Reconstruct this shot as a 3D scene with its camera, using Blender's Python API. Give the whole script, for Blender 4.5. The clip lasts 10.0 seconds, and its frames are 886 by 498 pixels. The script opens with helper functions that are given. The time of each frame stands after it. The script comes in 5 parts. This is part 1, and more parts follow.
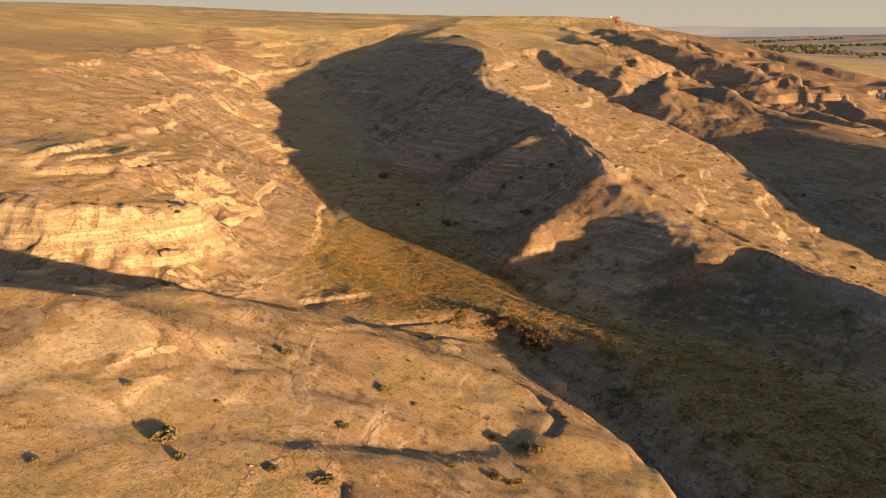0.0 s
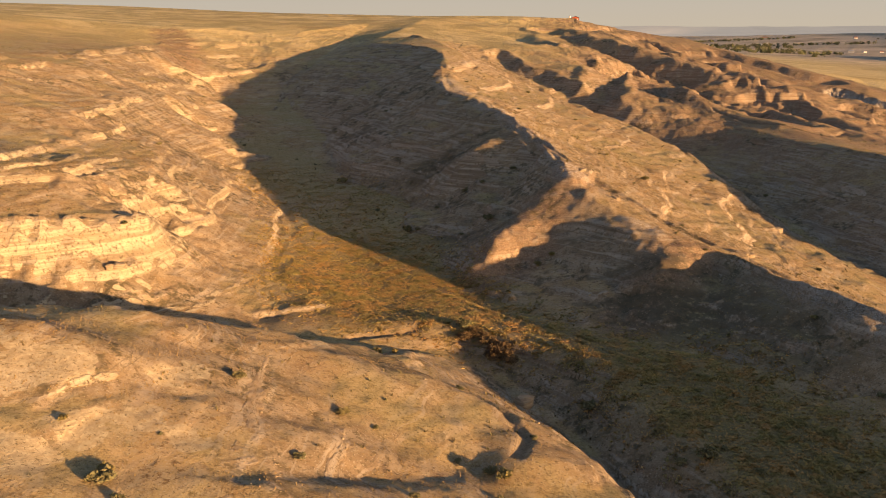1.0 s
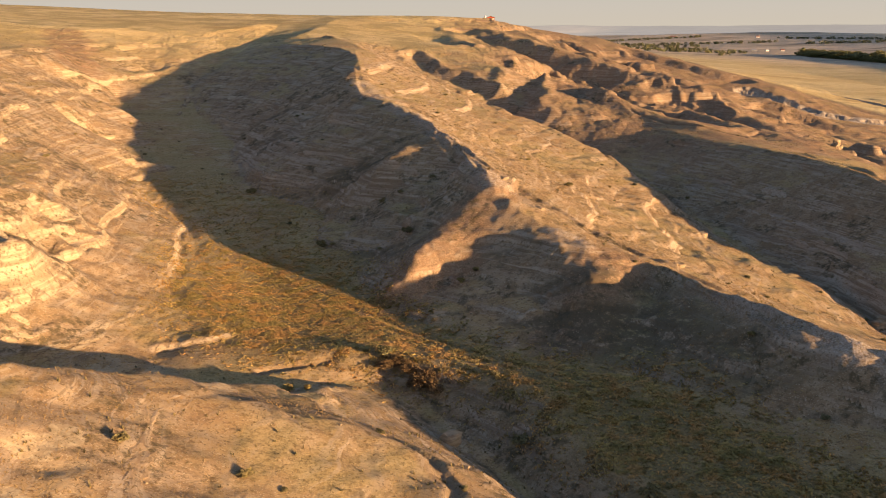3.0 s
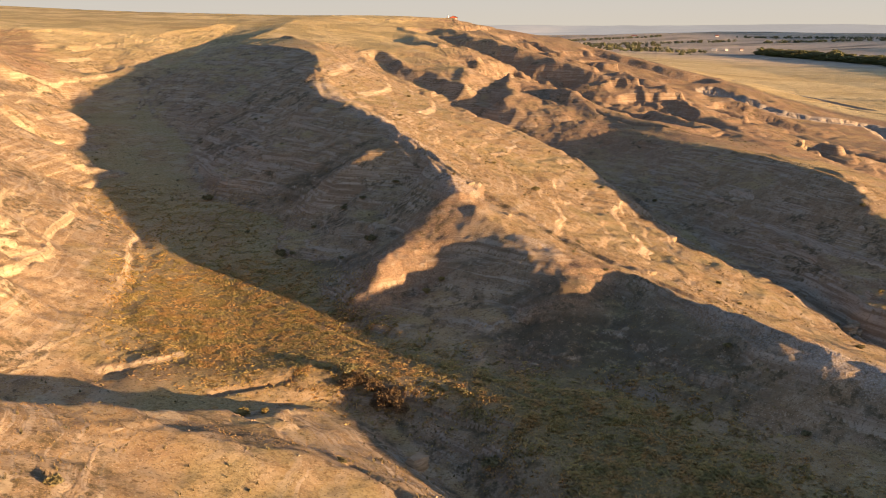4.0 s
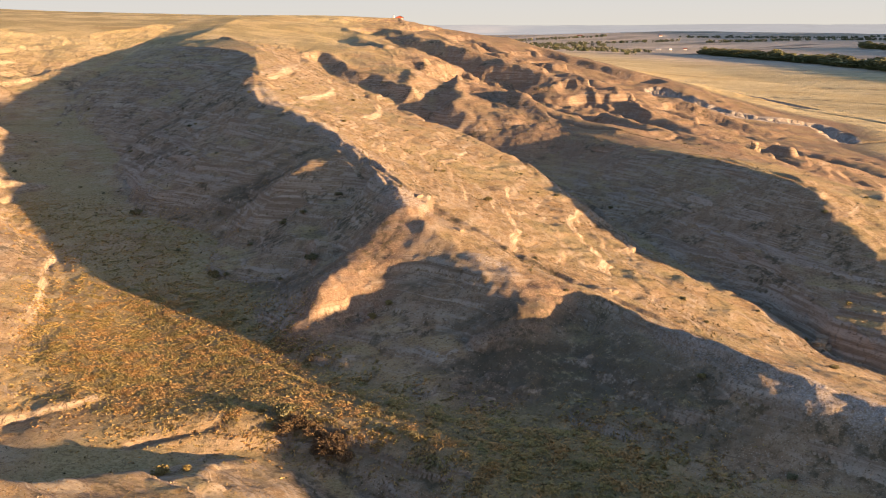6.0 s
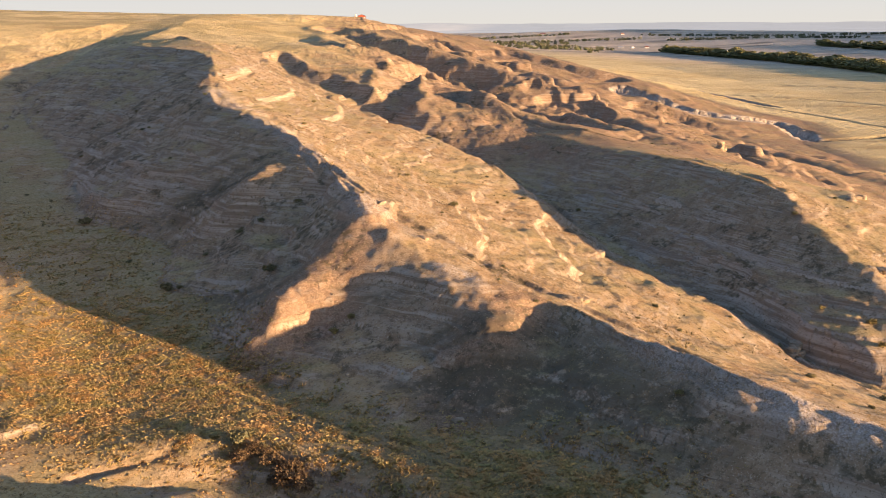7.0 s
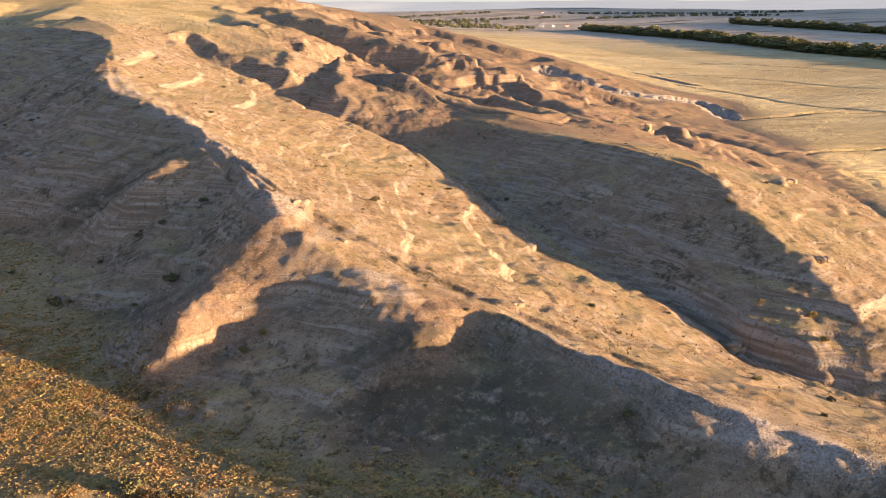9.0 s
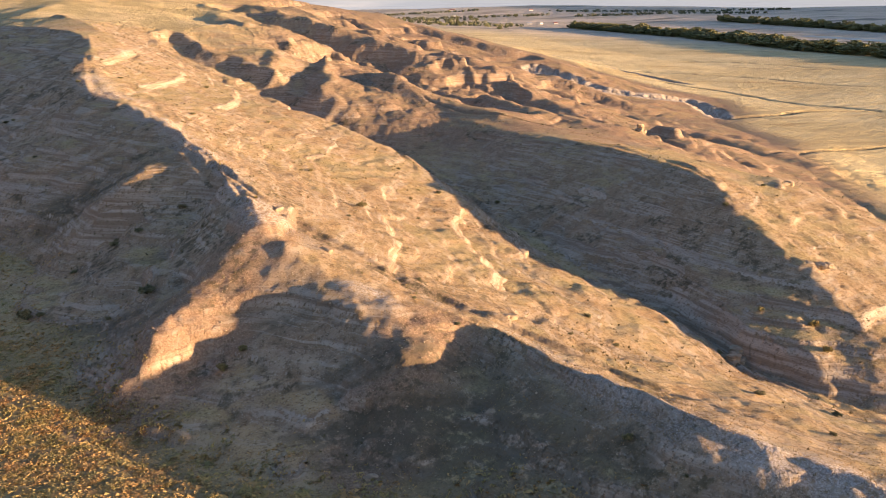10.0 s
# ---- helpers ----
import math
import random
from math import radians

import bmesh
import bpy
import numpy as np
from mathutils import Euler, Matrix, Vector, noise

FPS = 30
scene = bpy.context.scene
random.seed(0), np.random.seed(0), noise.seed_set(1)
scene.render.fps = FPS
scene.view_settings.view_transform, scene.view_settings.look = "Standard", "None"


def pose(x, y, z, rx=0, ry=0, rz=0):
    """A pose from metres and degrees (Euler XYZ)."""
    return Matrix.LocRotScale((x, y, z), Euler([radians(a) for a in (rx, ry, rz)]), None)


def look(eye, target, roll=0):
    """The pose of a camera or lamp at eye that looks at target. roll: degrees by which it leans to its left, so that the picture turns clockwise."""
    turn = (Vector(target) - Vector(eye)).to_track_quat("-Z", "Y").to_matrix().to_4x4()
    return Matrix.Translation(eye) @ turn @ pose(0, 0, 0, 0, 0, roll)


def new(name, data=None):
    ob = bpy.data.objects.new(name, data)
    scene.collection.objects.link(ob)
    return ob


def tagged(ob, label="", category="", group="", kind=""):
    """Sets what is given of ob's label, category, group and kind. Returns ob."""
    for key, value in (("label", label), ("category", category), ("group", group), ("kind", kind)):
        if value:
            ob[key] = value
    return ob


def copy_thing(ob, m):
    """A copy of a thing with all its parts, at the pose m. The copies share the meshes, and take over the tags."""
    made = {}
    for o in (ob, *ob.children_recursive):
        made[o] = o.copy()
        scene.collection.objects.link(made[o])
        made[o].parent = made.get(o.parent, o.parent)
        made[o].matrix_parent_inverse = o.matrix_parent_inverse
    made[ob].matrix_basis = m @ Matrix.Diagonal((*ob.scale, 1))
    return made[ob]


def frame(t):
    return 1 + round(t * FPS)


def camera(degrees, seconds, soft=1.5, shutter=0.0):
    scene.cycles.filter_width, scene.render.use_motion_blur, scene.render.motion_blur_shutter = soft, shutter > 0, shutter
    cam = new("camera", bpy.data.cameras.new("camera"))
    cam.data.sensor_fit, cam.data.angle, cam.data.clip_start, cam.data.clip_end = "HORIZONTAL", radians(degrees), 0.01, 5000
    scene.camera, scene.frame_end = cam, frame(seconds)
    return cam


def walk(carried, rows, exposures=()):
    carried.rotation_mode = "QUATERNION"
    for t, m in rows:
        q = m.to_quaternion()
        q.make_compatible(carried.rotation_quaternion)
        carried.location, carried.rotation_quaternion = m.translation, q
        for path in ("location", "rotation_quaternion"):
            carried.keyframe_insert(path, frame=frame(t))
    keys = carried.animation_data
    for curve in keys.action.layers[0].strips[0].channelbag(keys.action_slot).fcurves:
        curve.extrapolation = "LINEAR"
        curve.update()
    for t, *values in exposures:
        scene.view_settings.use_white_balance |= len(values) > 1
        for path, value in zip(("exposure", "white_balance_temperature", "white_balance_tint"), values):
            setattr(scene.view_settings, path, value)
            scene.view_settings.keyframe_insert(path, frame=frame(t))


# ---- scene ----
cam = camera(55.4, 10.0, soft=0.9)
PATH = [
    (0, (0.067, 0.46, 48.396), (0.068, 2.393, 47.885), -0.0),
    (0.5, (0.211, 3.007, 48.469), (0.259, 4.941, 47.958), -0.1),
    (1, (0.351, 5.777, 48.497), (0.441, 7.708, 47.986), -0.1),
    (1.5, (0.491, 8.389, 48.662), (0.623, 10.318, 48.149), -0.1),
    (2, (0.787, 11.3, 48.669), (0.965, 13.225, 48.157), -0.1),
    (2.5, (1.173, 14.149, 48.791), (1.401, 16.069, 48.278), -0.1),
    (3, (1.632, 16.847, 48.897), (1.909, 18.76, 48.384), -0.1),
    (4.5, (3.339, 25.87, 49.108), (3.726, 27.763, 48.594), -0.1),
    (5, (4.085, 28.775, 49.117), (4.495, 30.664, 48.603), -0.1),
    (5.5, (4.822, 31.853, 49.189), (5.261, 33.735, 48.674), -0.1),
    (7, (7.442, 40.899, 49.485), (7.992, 42.75, 48.967), -0.2),
    (7.5, (8.471, 43.945, 49.564), (9.064, 45.781, 49.037), -0.2),
    (8, (9.558, 46.877, 49.599), (10.194, 48.695, 49.059), -0.2),
    (8.5, (10.641, 49.549, 49.744), (11.315, 51.348, 49.189), -0.2),
    (9, (11.75, 52.521, 49.811), (12.461, 54.303, 49.246), -0.2),
    (9.5, (12.963, 55.42, 49.909), (13.692, 57.193, 49.338), -0.2),
    (10, (13.97, 58.045, 49.902), (14.704, 59.816, 49.332), -0.2),
]
EXPOSURES = [(0, 1.27, 8150, 14), (3, 1.47, 7500, 14), (5.5, 1.77, 6800, 13), (10, 2.0, 6400, 13)]
walk(cam, [(t, look(eye, target, roll)) for t, eye, target, roll in PATH], EXPOSURES)

# ---- light: a low warm sun behind and to the right, clear hazy sky ----
SUN_ELEV, SUN_AZ = 4.5, 131.0      # azimuth clockwise from +y
world = bpy.data.worlds.new("world")
scene.world = world
world.use_nodes = True
wn = world.node_tree.nodes
sky = wn.new("ShaderNodeTexSky")
sky.sky_type, sky.sun_disc = "NISHITA", False
sky.sun_elevation, sky.sun_rotation = radians(SUN_ELEV), radians(SUN_AZ)
sky.dust_density, sky.air_density, sky.ozone_density = 1.0, 1.0, 1.5
cool = wn.new("ShaderNodeMix")
cool.data_type, cool.blend_type = "RGBA", "MULTIPLY"
cool.inputs["Factor"].default_value = 1.0
cool.inputs[7].default_value = (0.87, 0.92, 1.22, 1)
world.node_tree.links.new(sky.outputs[0], cool.inputs[6])
world.node_tree.links.new(cool.outputs[2], wn["Background"].inputs[0])
wn["Background"].inputs[1].default_value = 0.099
sun = new("sun", bpy.data.lights.new("sun", "SUN"))
sun.data.energy, sun.data.angle, sun.data.color = 4.8, radians(0.6), (1.0, 0.66, 0.37)
to_sun = Vector((math.sin(radians(SUN_AZ)) * math.cos(radians(SUN_ELEV)), math.cos(radians(SUN_AZ)) * math.cos(radians(SUN_ELEV)), math.sin(radians(SUN_ELEV))))
sun.matrix_world = look((0, 0, 200), Vector((0, 0, 200)) - to_sun)

# ---- the lie of the land: crests, feet and gullies as lines of (x, y, z) ----
LAND = {
    "main_crest": [(20, 600, 55.2), (13, 550, 52.2), (5, 505, 48.2), (-6, 456, 44.6), (-17, 436, 40.8), (-0.5, 392, 40.8), (14, 354, 39.8), (16.5, 326, 36.9), (14.5, 306, 34.4), (13.5, 292, 31.2), (15, 278, 29.2), (20.5, 262, 28.2), (25.5, 243, 26.4), (28.5, 235, 25), (34, 205, 21), (35.8, 190, 19.4), (36, 184, 17.8), (39, 176, 14.8), (43.5, 168, 12), (50, 159.5, 10.4), (55, 155, 9), (58.5, 151, 8.2), (62, 144, 8.3), (64, 135, 8.6), (65.5, 126, 8.8), (67, 119, 9), (70, 112, 8.4), (76, 105, 7.2), (80, 99, 6.6), (84, 93, 6.6), (89, 85, 6.8), (95, 72.5, 6.4), (99, 55, 6.6), (102, 35, 7)],
    "spur_lit": [(35.8, 188, 18.8), (32, 182, 16), (26.4, 177.3, 11.8), (21.5, 171.5, 9.3), (17, 166.6, 7), (14, 163.3, 3.3), (11.3, 161.4, 0.9)],
    "spur_upper": [(29, 224, 22.6), (22, 219, 20.3), (17.5, 216.2, 18.6), (10, 213, 11)],
    "spur_top": [(14, 292, 31.2), (8, 292, 29.8), (4, 289, 27), (0, 287, 22)],
    "bench_top": [(6, 430, 44.6), (18, 395, 41.6), (24, 350, 37.6)],
    "spur_mid": [(54, 154.5, 9), (49, 151.5, 8.7), (46, 148.5, 8), (44, 146.5, 6.7), (41.5, 142, 2), (38.3, 138.5, -0.2)],
    "spur_near": [(65.5, 125, 8.8), (64, 122.5, 7.4), (62.5, 121, 5.5), (59, 118.5, 2.6), (55.3, 116.4, 0.9), (52.3, 117.8, 0.6)],
    "spur_mid_side": [(51, 151, 8.2), (53, 147.6, 6.3)],
    "hollow_a": [(40.5, 161, 8), (39.5, 159, 6.7), (36, 156, 4.5), (31, 152, 2.2), (25.5, 146.5, 0.3)],
    "hollow_left": [(37, 166, 8.6), (32, 167, 6.2), (28, 166.6, 4.8), (24, 165.6, 3), (16, 157, 0.6)],
    "end_hollow": [(72, 108, 5.4), (69.5, 106, 3.2), (66.5, 105, 1.6), (62, 104, 0.5)],
    "end_hollow_low": [(79, 96, 4.5), (76, 99, 4.2), (70, 99, 0.9), (64, 106, 0.3), (58, 110, -0.4)],
    "hollow_b": [(56.5, 149, 5.2), (54.5, 142, 4), (51, 135, 2), (47, 129, 0.2)],
    "hollow_c": [(30, 205, 15), (22, 196, 8.5), (12, 188, 3.4)],
    "west_face": [(3.6, 268, 20.5), (0.5, 250, 18.2), (-2.4, 239, 11.6)],
    "west_face_low": [(33, 147, 1.8), (37, 150, 3.4)],
    "foot_east": [(-27, 297, 11.6), (-18, 246, 6), (2.4, 217, 4.6), (-2, 200, 2.8), (5.8, 176, 1.2), (11, 162, 0), (17, 151, -0.6), (26, 139, -0.6), (36, 131, -0.8), (47, 125, -0.6), (50, 121, -0.4), (54, 109, -0.5), (58, 98, -0.5), (70, 70, -2)],
    "floor_mid": [(-24, 207, 3.4), (-12, 180, 1), (-2, 154, -0.2), (11.5, 147, -0.2), (31, 122, -0.3), (39.3, 113.5, -1.6), (44, 99, -1.6), (52, 70, -3)],
    "foot_west": [(-76, 367, 21.4), (-67, 336, 18), (-59, 318, 16.8), (-59, 296, 13), (-47.5, 258, 9.2), (-40, 232, 5.2), (-30, 214, 3.4), (-27, 190, 3), (-25, 167, 2.2), (-20.3, 151, 1.4), (-10, 142, 0.4), (1.5, 139.5, 0.4), (8, 137, 0.4), (14, 135.5, -0.1), (20, 132, -0.4), (26, 127, -0.6), (31, 114, -1.4), (37, 95, -2.4), (43, 70, -3.5)],
    "bank": [(1.1, 128, -0.2), (-2, 126, 0.6)],
    "creek": [(-4, 131, -1.6), (3, 133, -2.4), (9, 133.2, -3), (15, 128.5, -4.4), (20, 117, -5.8), (25.5, 103, -7), (29, 90, -8), (34, 70, -9)],
    "valley_head": [(-27, 297, 11.6), (-42, 340, 17.4), (-52, 390, 25), (-38, 430, 34), (-28, 480, 42.4), (-18, 535, 49.6)],
    "near_rim": [(-110, 108, 17), (-57.4, 105, 16.4), (-42.2, 104, 16.1), (-31, 100, 17), (-28, 103, 15.4), (-23, 108.5, 12), (-14.1, 111, 9.6), (-9, 117, 5.4), (-7, 119.4, 4), (0, 121, 2.2), (5.6, 114, 1.2), (13.8, 107, 0), (19, 98, 0.5), (23, 87, 0.8), (23.5, 78, 0.8), (22, 60, 1)],
    "near_top": [(-120, 80, 26), (-60, 88, 22), (-37.4, 88.7, 20), (-33, 85, 19), (-24, 87, 14), (-15.6, 80, 11.6), (-7, 88.6, 7.2)],
    "near_low": [(-24, 97, 13.7), (-14.8, 101.4, 10.3), (-9.5, 98, 8.4), (1, 93, 5.6), (9.1, 92.8, 3.7), (18, 88, 2.6)],
    "near_front": [(-60, 50, 18), (-34.3, 77, 16.4), (-23.5, 71.5, 12.6), (-12.6, 70.3, 11.2), (-4, 79, 6.2), (8.7, 87, 2.5)],
    "near_back": [(-110, 116, 8), (-57, 112, 7), (-42, 111, 6), (-27, 112, 5), (-15, 118, 3), (-9, 123, 1.2)],
    "side_gully": [(-120, 124, 8), (-75, 121, 4), (-52, 119, 2.5), (-29, 121, 1), (-14, 126, -0.4), (-4, 131, -1.4)],
    "far_bank": [(-75, 128, 7), (-52, 130, 6), (-36, 138, 3.6), (-22, 141, 0.3)],
    "cliff_foot": [(-110, 150, 18), (-66, 134, 12), (-50, 140, 11), (-44.5, 144, 10.5), (-37, 152, 6.6), (-33.5, 163, 3.8)],
    "cliff_top": [(-110, 154, 25), (-66, 138, 19.5), (-56, 144, 18), (-44.8, 149.6, 17.4), (-45, 161, 11.6), (-47, 168, 10.4)],
    "west_low": [(-33, 180, 5.4), (-44, 190, 10.4), (-45, 215, 12)],
    "west_slope": [(-160, 170, 38), (-95, 160, 28), (-62.8, 161, 23.2), (-54.3, 181, 20.5), (-60, 215, 19), (-68.7, 232, 20.6)],
    "west_ledge": [(-190, 200, 46), (-110, 205, 34), (-80, 217, 28), (-78.5, 234, 27.4), (-78, 285, 26.5), (-81, 322, 27), (-90, 350, 29)],
    "west_upper": [(-200, 260, 52), (-130, 265, 42), (-98, 275, 36.8), (-107, 301, 38.4), (-100, 350, 39), (-100, 376, 39.5), (-72, 405, 27.6)],
    "west_brow": [(-420, 300, 70), (-220, 420, 57), (-140, 450, 50), (-60, 470, 44), (-28, 520, 50)],
    "skyline": [(-800, 600, 74), (-352, 700, 67), (-211, 680, 63.6), (-96, 640, 59.6), (6.6, 600, 56), (84, 600, 55.4), (117, 605, 53.6), (130, 640, 52.5), (170, 720, 47.5), (206, 800, 44.5), (300, 865, 29), (340, 840, 21)],
    "skyline_behind": [(-800, 1200, 66), (-200, 1200, 56), (100, 900, 46), (250, 1000, 22), (400, 1100, 2)],
    "east_shoulder": [(39, 262, 21.4), (63, 253, 12.2), (63.4, 184, 7.4), (73, 168, 2.8), (85, 158.6, -1.2), (92, 145, -3)],
    "east_low": [(61.6, 149, 7), (66, 135, 6), (86, 134, -0.6), (100, 115, -2), (118, 85, -4), (125, 40, -6)],
    "lit_slope_edge": [(71, 308, 18.2), (78, 300, 15.8), (84, 287, 12.4), (90.5, 278, 9.8), (92.5, 261, 7.7), (92.5, 245, 5.4), (93.8, 235, 3.3), (92.6, 226, 1.6), (93.6, 214, -0.4), (95.8, 202.6, -2.5), (104.5, 180, -4.4), (99, 151.5, -5.5), (106, 130, -6.5)],
    "east_bench": [(79, 246, 8.6), (80, 225, 5.4), (80, 200, 2.6), (88, 180, -0.8)],
    "second_gully": [(38, 420, 34), (52, 375, 25), (76, 335, 13), (95, 303, 6), (103.5, 260, -0.5), (105, 234, -4.4), (105, 205, -6.8), (112, 180, -9), (111, 158, -10.5), (119, 138, -11.5), (140, 110, -13)],
    "second_face": [(110, 300, 7.4), (118, 254, 4.2), (116.6, 221.6, 0.1), (122.8, 192, 0), (114.5, 163, -4.8), (118, 152.7, -5.6)],
    "second_crest": [(74, 457, 40), (90, 400, 28), (103, 356, 21), (117, 328, 16.4), (119, 311, 12.6), (123, 297, 12.5), (128, 283, 12.3), (134, 267, 12.0), (139, 245, 12.4), (142.5, 220, 11.7), (138.5, 204, 11.4), (136, 190, 7), (133.6, 173, 2.8), (131, 154, -3), (142, 135, -9)],
    "second_back": [(162, 314, 10.8), (165, 260, 8), (170, 210, 6), (172, 185, 1), (165, 160, -6)],
    "rock_spur": [(135, 300, 14.5), (162, 314, 11.6), (183, 295, 7.2), (190, 270, 1)],
    "third_gully": [(95, 540, 44), (112, 480, 30), (135, 430, 18), (155, 370, 10), (190, 340, 5.2), (230, 312, -3.6), (250, 300, -8.4)],
    "third_crest": [(128, 560, 46), (143, 450, 31), (170, 415, 22), (205, 380, 8), (235, 350, -4.5)],
    "fourth_gully": [(160, 600, 38), (185, 520, 17), (223, 463, 1.6), (270, 435, -9), (320, 424, -14)],
    "fourth_crest": [(178, 640, 42), (208, 565, 22), (240, 510, 12), (270, 480, 3), (300, 460, -8)],
    "fifth_gully": [(205, 660, 34), (226, 590, 14), (262, 525, 4), (310, 490, -8), (350, 470, -14)],
    "fifth_crest": [(235, 740, 40), (283, 632, 20), (310, 575, 9), (335, 545, 0)],
    "sixth_gully": [(270, 760, 28), (310, 660, 8), (340, 590, -4), (372, 540, -12)],
    "badlands_front": [(345, 850, 19), (375, 720, 3), (380, 620, -7), (382, 560, -12), (388, 500, -14.5), (362, 452, -16), (325, 424, -15), (300, 360, -13), (262, 305, -8), (240, 270, -9), (225, 235, -11), (205, 190, -12.5), (185, 150, -13.5), (190, 100, -15)],
    "plain_near": [(480, 860, -10), (470, 650, -16), (450, 460, -18), (400, 380, -17), (330, 320, -15), (273, 270, -14.5), (260, 150, -16), (260, 50, -18)],
    "plain_mid": [(700, 1250, -18), (620, 800, -19), (560, 450, -19), (520, 200, -20), (520, 0, -21)],
    "river_bank": [(1000, 1900, -20), (950, 1300, -21), (930, 835, -21), (950, 300, -22), (1000, 0, -23)],
    "west_face_mid": [(14.4, 205, 8.6), (19.8, 193, 10.3), (24, 182, 8)],
    "west_bulge": [(-21, 262, 9.9), (-11, 243.5, 10.6)],
    "hollow_upper": [(32.2, 206, 15.4), (26, 208, 14.6), (20.2, 209.6, 13.2), (15.3, 210, 9.8), (8, 207, 5.2)],
    "headland_a": [(-72, 319, 24), (-64, 320.5, 21), (-58, 321, 16.4)],
    "notch_a": [(-86, 352, 27), (-78, 350, 21), (-68, 348, 17.4)],
    "notch_b": [(-72, 291, 16.4), (-61, 293, 12.4), (-55, 296, 11.4)],
    "headland_b": [(-60, 263, 17), (-53, 264, 14.6), (-48, 264.3, 12.4), (-43, 264, 9)],
    "notch_c": [(-56, 247, 12), (-47, 249, 8.2)],
    "near_dome": [(-14, 104, 10.4), (-7, 105, 8.6), (-1, 104.5, 7), (6, 102.5, 5), (11.5, 100.5, 3.3), (17, 96, 2)],
    "shoulder": [(38.5, 165, 11), (44.6, 160, 11), (50, 158, 10.5)],
    "promontory": [(20, 264, 28.2), (14, 268, 27.7), (10, 271, 27.1), (7.5, 272.6, 26.3), (3, 273, 21.5)],
    "promontory_low": [(28, 241, 26), (23.6, 237, 24.6)],
    "hill_behind": [(-300, -60, 30), (0, -40, 14), (60, -40, 2), (300, -60, -18)],
}


def draped(lines, x0, x1, y0, y1, step, start=None, less=None):
    """A smooth sheet hung over the lines: heights on a grid of that step. less: relief that will be laid on the sheet later, taken off the lines' heights."""
    nx, ny = int((x1 - x0) / step) + 1, int((y1 - y0) / step) + 1
    total, count = np.zeros((ny, nx)), np.zeros((ny, nx))
    for line in lines.values():
        p = np.array(line, float)
        for a, b in zip(p[:-1], p[1:]):
            n = max(2, int(np.hypot(*(b - a)[:2]) / step * 2))
            q = a + (b - a) * np.linspace(0, 1, n)[:, None]
            i, j = np.rint((q[:, 0] - x0) / step).astype(int), np.rint((q[:, 1] - y0) / step).astype(int)
            ok = (i >= 0) & (i < nx) & (j >= 0) & (j < ny)
            np.add.at(total, (j[ok], i[ok]), q[ok, 2])
            np.add.at(count, (j[ok], i[ok]), 1)
    fixed, value = count > 0, total / np.maximum(count, 1)
    if less is not None:
        value = value - less
    if start is not None:
        z = start
    elif min(nx, ny) > 24:
        c, cx0, cx1, cy0, cy1 = draped(lines, x0, x1, y0, y1, step * 2)
        z = sample((c, cx0, cx1, cy0, cy1, step * 2), *np.meshgrid(x0 + step * np.arange(nx), y0 + step * np.arange(ny)))
    else:
        z = np.full((ny, nx), value[fixed].mean())
    for k in range(160 if min(nx, ny) > 24 else 600):
        z[fixed] = value[fixed]
        e = np.pad(z, 1, mode="edge")
        z = 0.25 * (e[:-2, 1:-1] + e[2:, 1:-1] + e[1:-1, :-2] + e[1:-1, 2:])
    z[fixed] = 0.6 * value[fixed] + 0.4 * z[fixed]
    return z, x0, x0 + step * (nx - 1), y0, y0 + step * (ny - 1)


def sample(sheet, x, y):
    z, x0, x1, y0, y1, step = sheet
    u, v = np.clip((x - x0) / step, 0, z.shape[1] - 1.001), np.clip((y - y0) / step, 0, z.shape[0] - 1.001)
    i, j = u.astype(int), v.astype(int)
    u, v = u - i, v - j
    return (z[j, i] * (1 - u) + z[j, i + 1] * u) * (1 - v) + (z[j + 1, i] * (1 - u) + z[j + 1, i + 1] * u) * v


STEP = 0.46      # metres between the ground's lines where the camera passes
WIDE = (*draped(LAND, -1000, 1560, -160, 2080, 10.0), 10.0)
CORE = (-170.0, 330.0, 30.0, 590.0)
nx, ny = int((CORE[1] - CORE[0]) / 2) + 1, int((CORE[3] - CORE[2]) / 2) + 1
gx, gy = np.meshgrid(CORE[0] + 2.0 * np.arange(nx), CORE[2] + 2.0 * np.arange(ny))
FINE = (*draped(LAND, *CORE, 2.0, sample(WIDE, gx, gy)), 2.0)


def smooth(a, b, v):
    t = np.clip((v - a) / (b - a), 0, 1)
    return t * t * (3 - 2 * t)


def base_height(x, y):
    edge = np.minimum(np.minimum(x - CORE[0], CORE[1] - x), np.minimum(y - CORE[2], CORE[3] - y))
    k = smooth(0, 30, edge)
    return sample(WIDE, x, y) * (1 - k) + sample(FINE, x, y) * k


def lattice(i, j, seed):
    h = (i * 374761393 + j * 668265263 + seed * 974634777) & 0xFFFFFFFF
    h = ((h ^ (h >> 13)) * 1274126177) & 0xFFFFFFFF
    return ((h ^ (h >> 16)) & 0xFFFF) / 32767.5 - 1.0


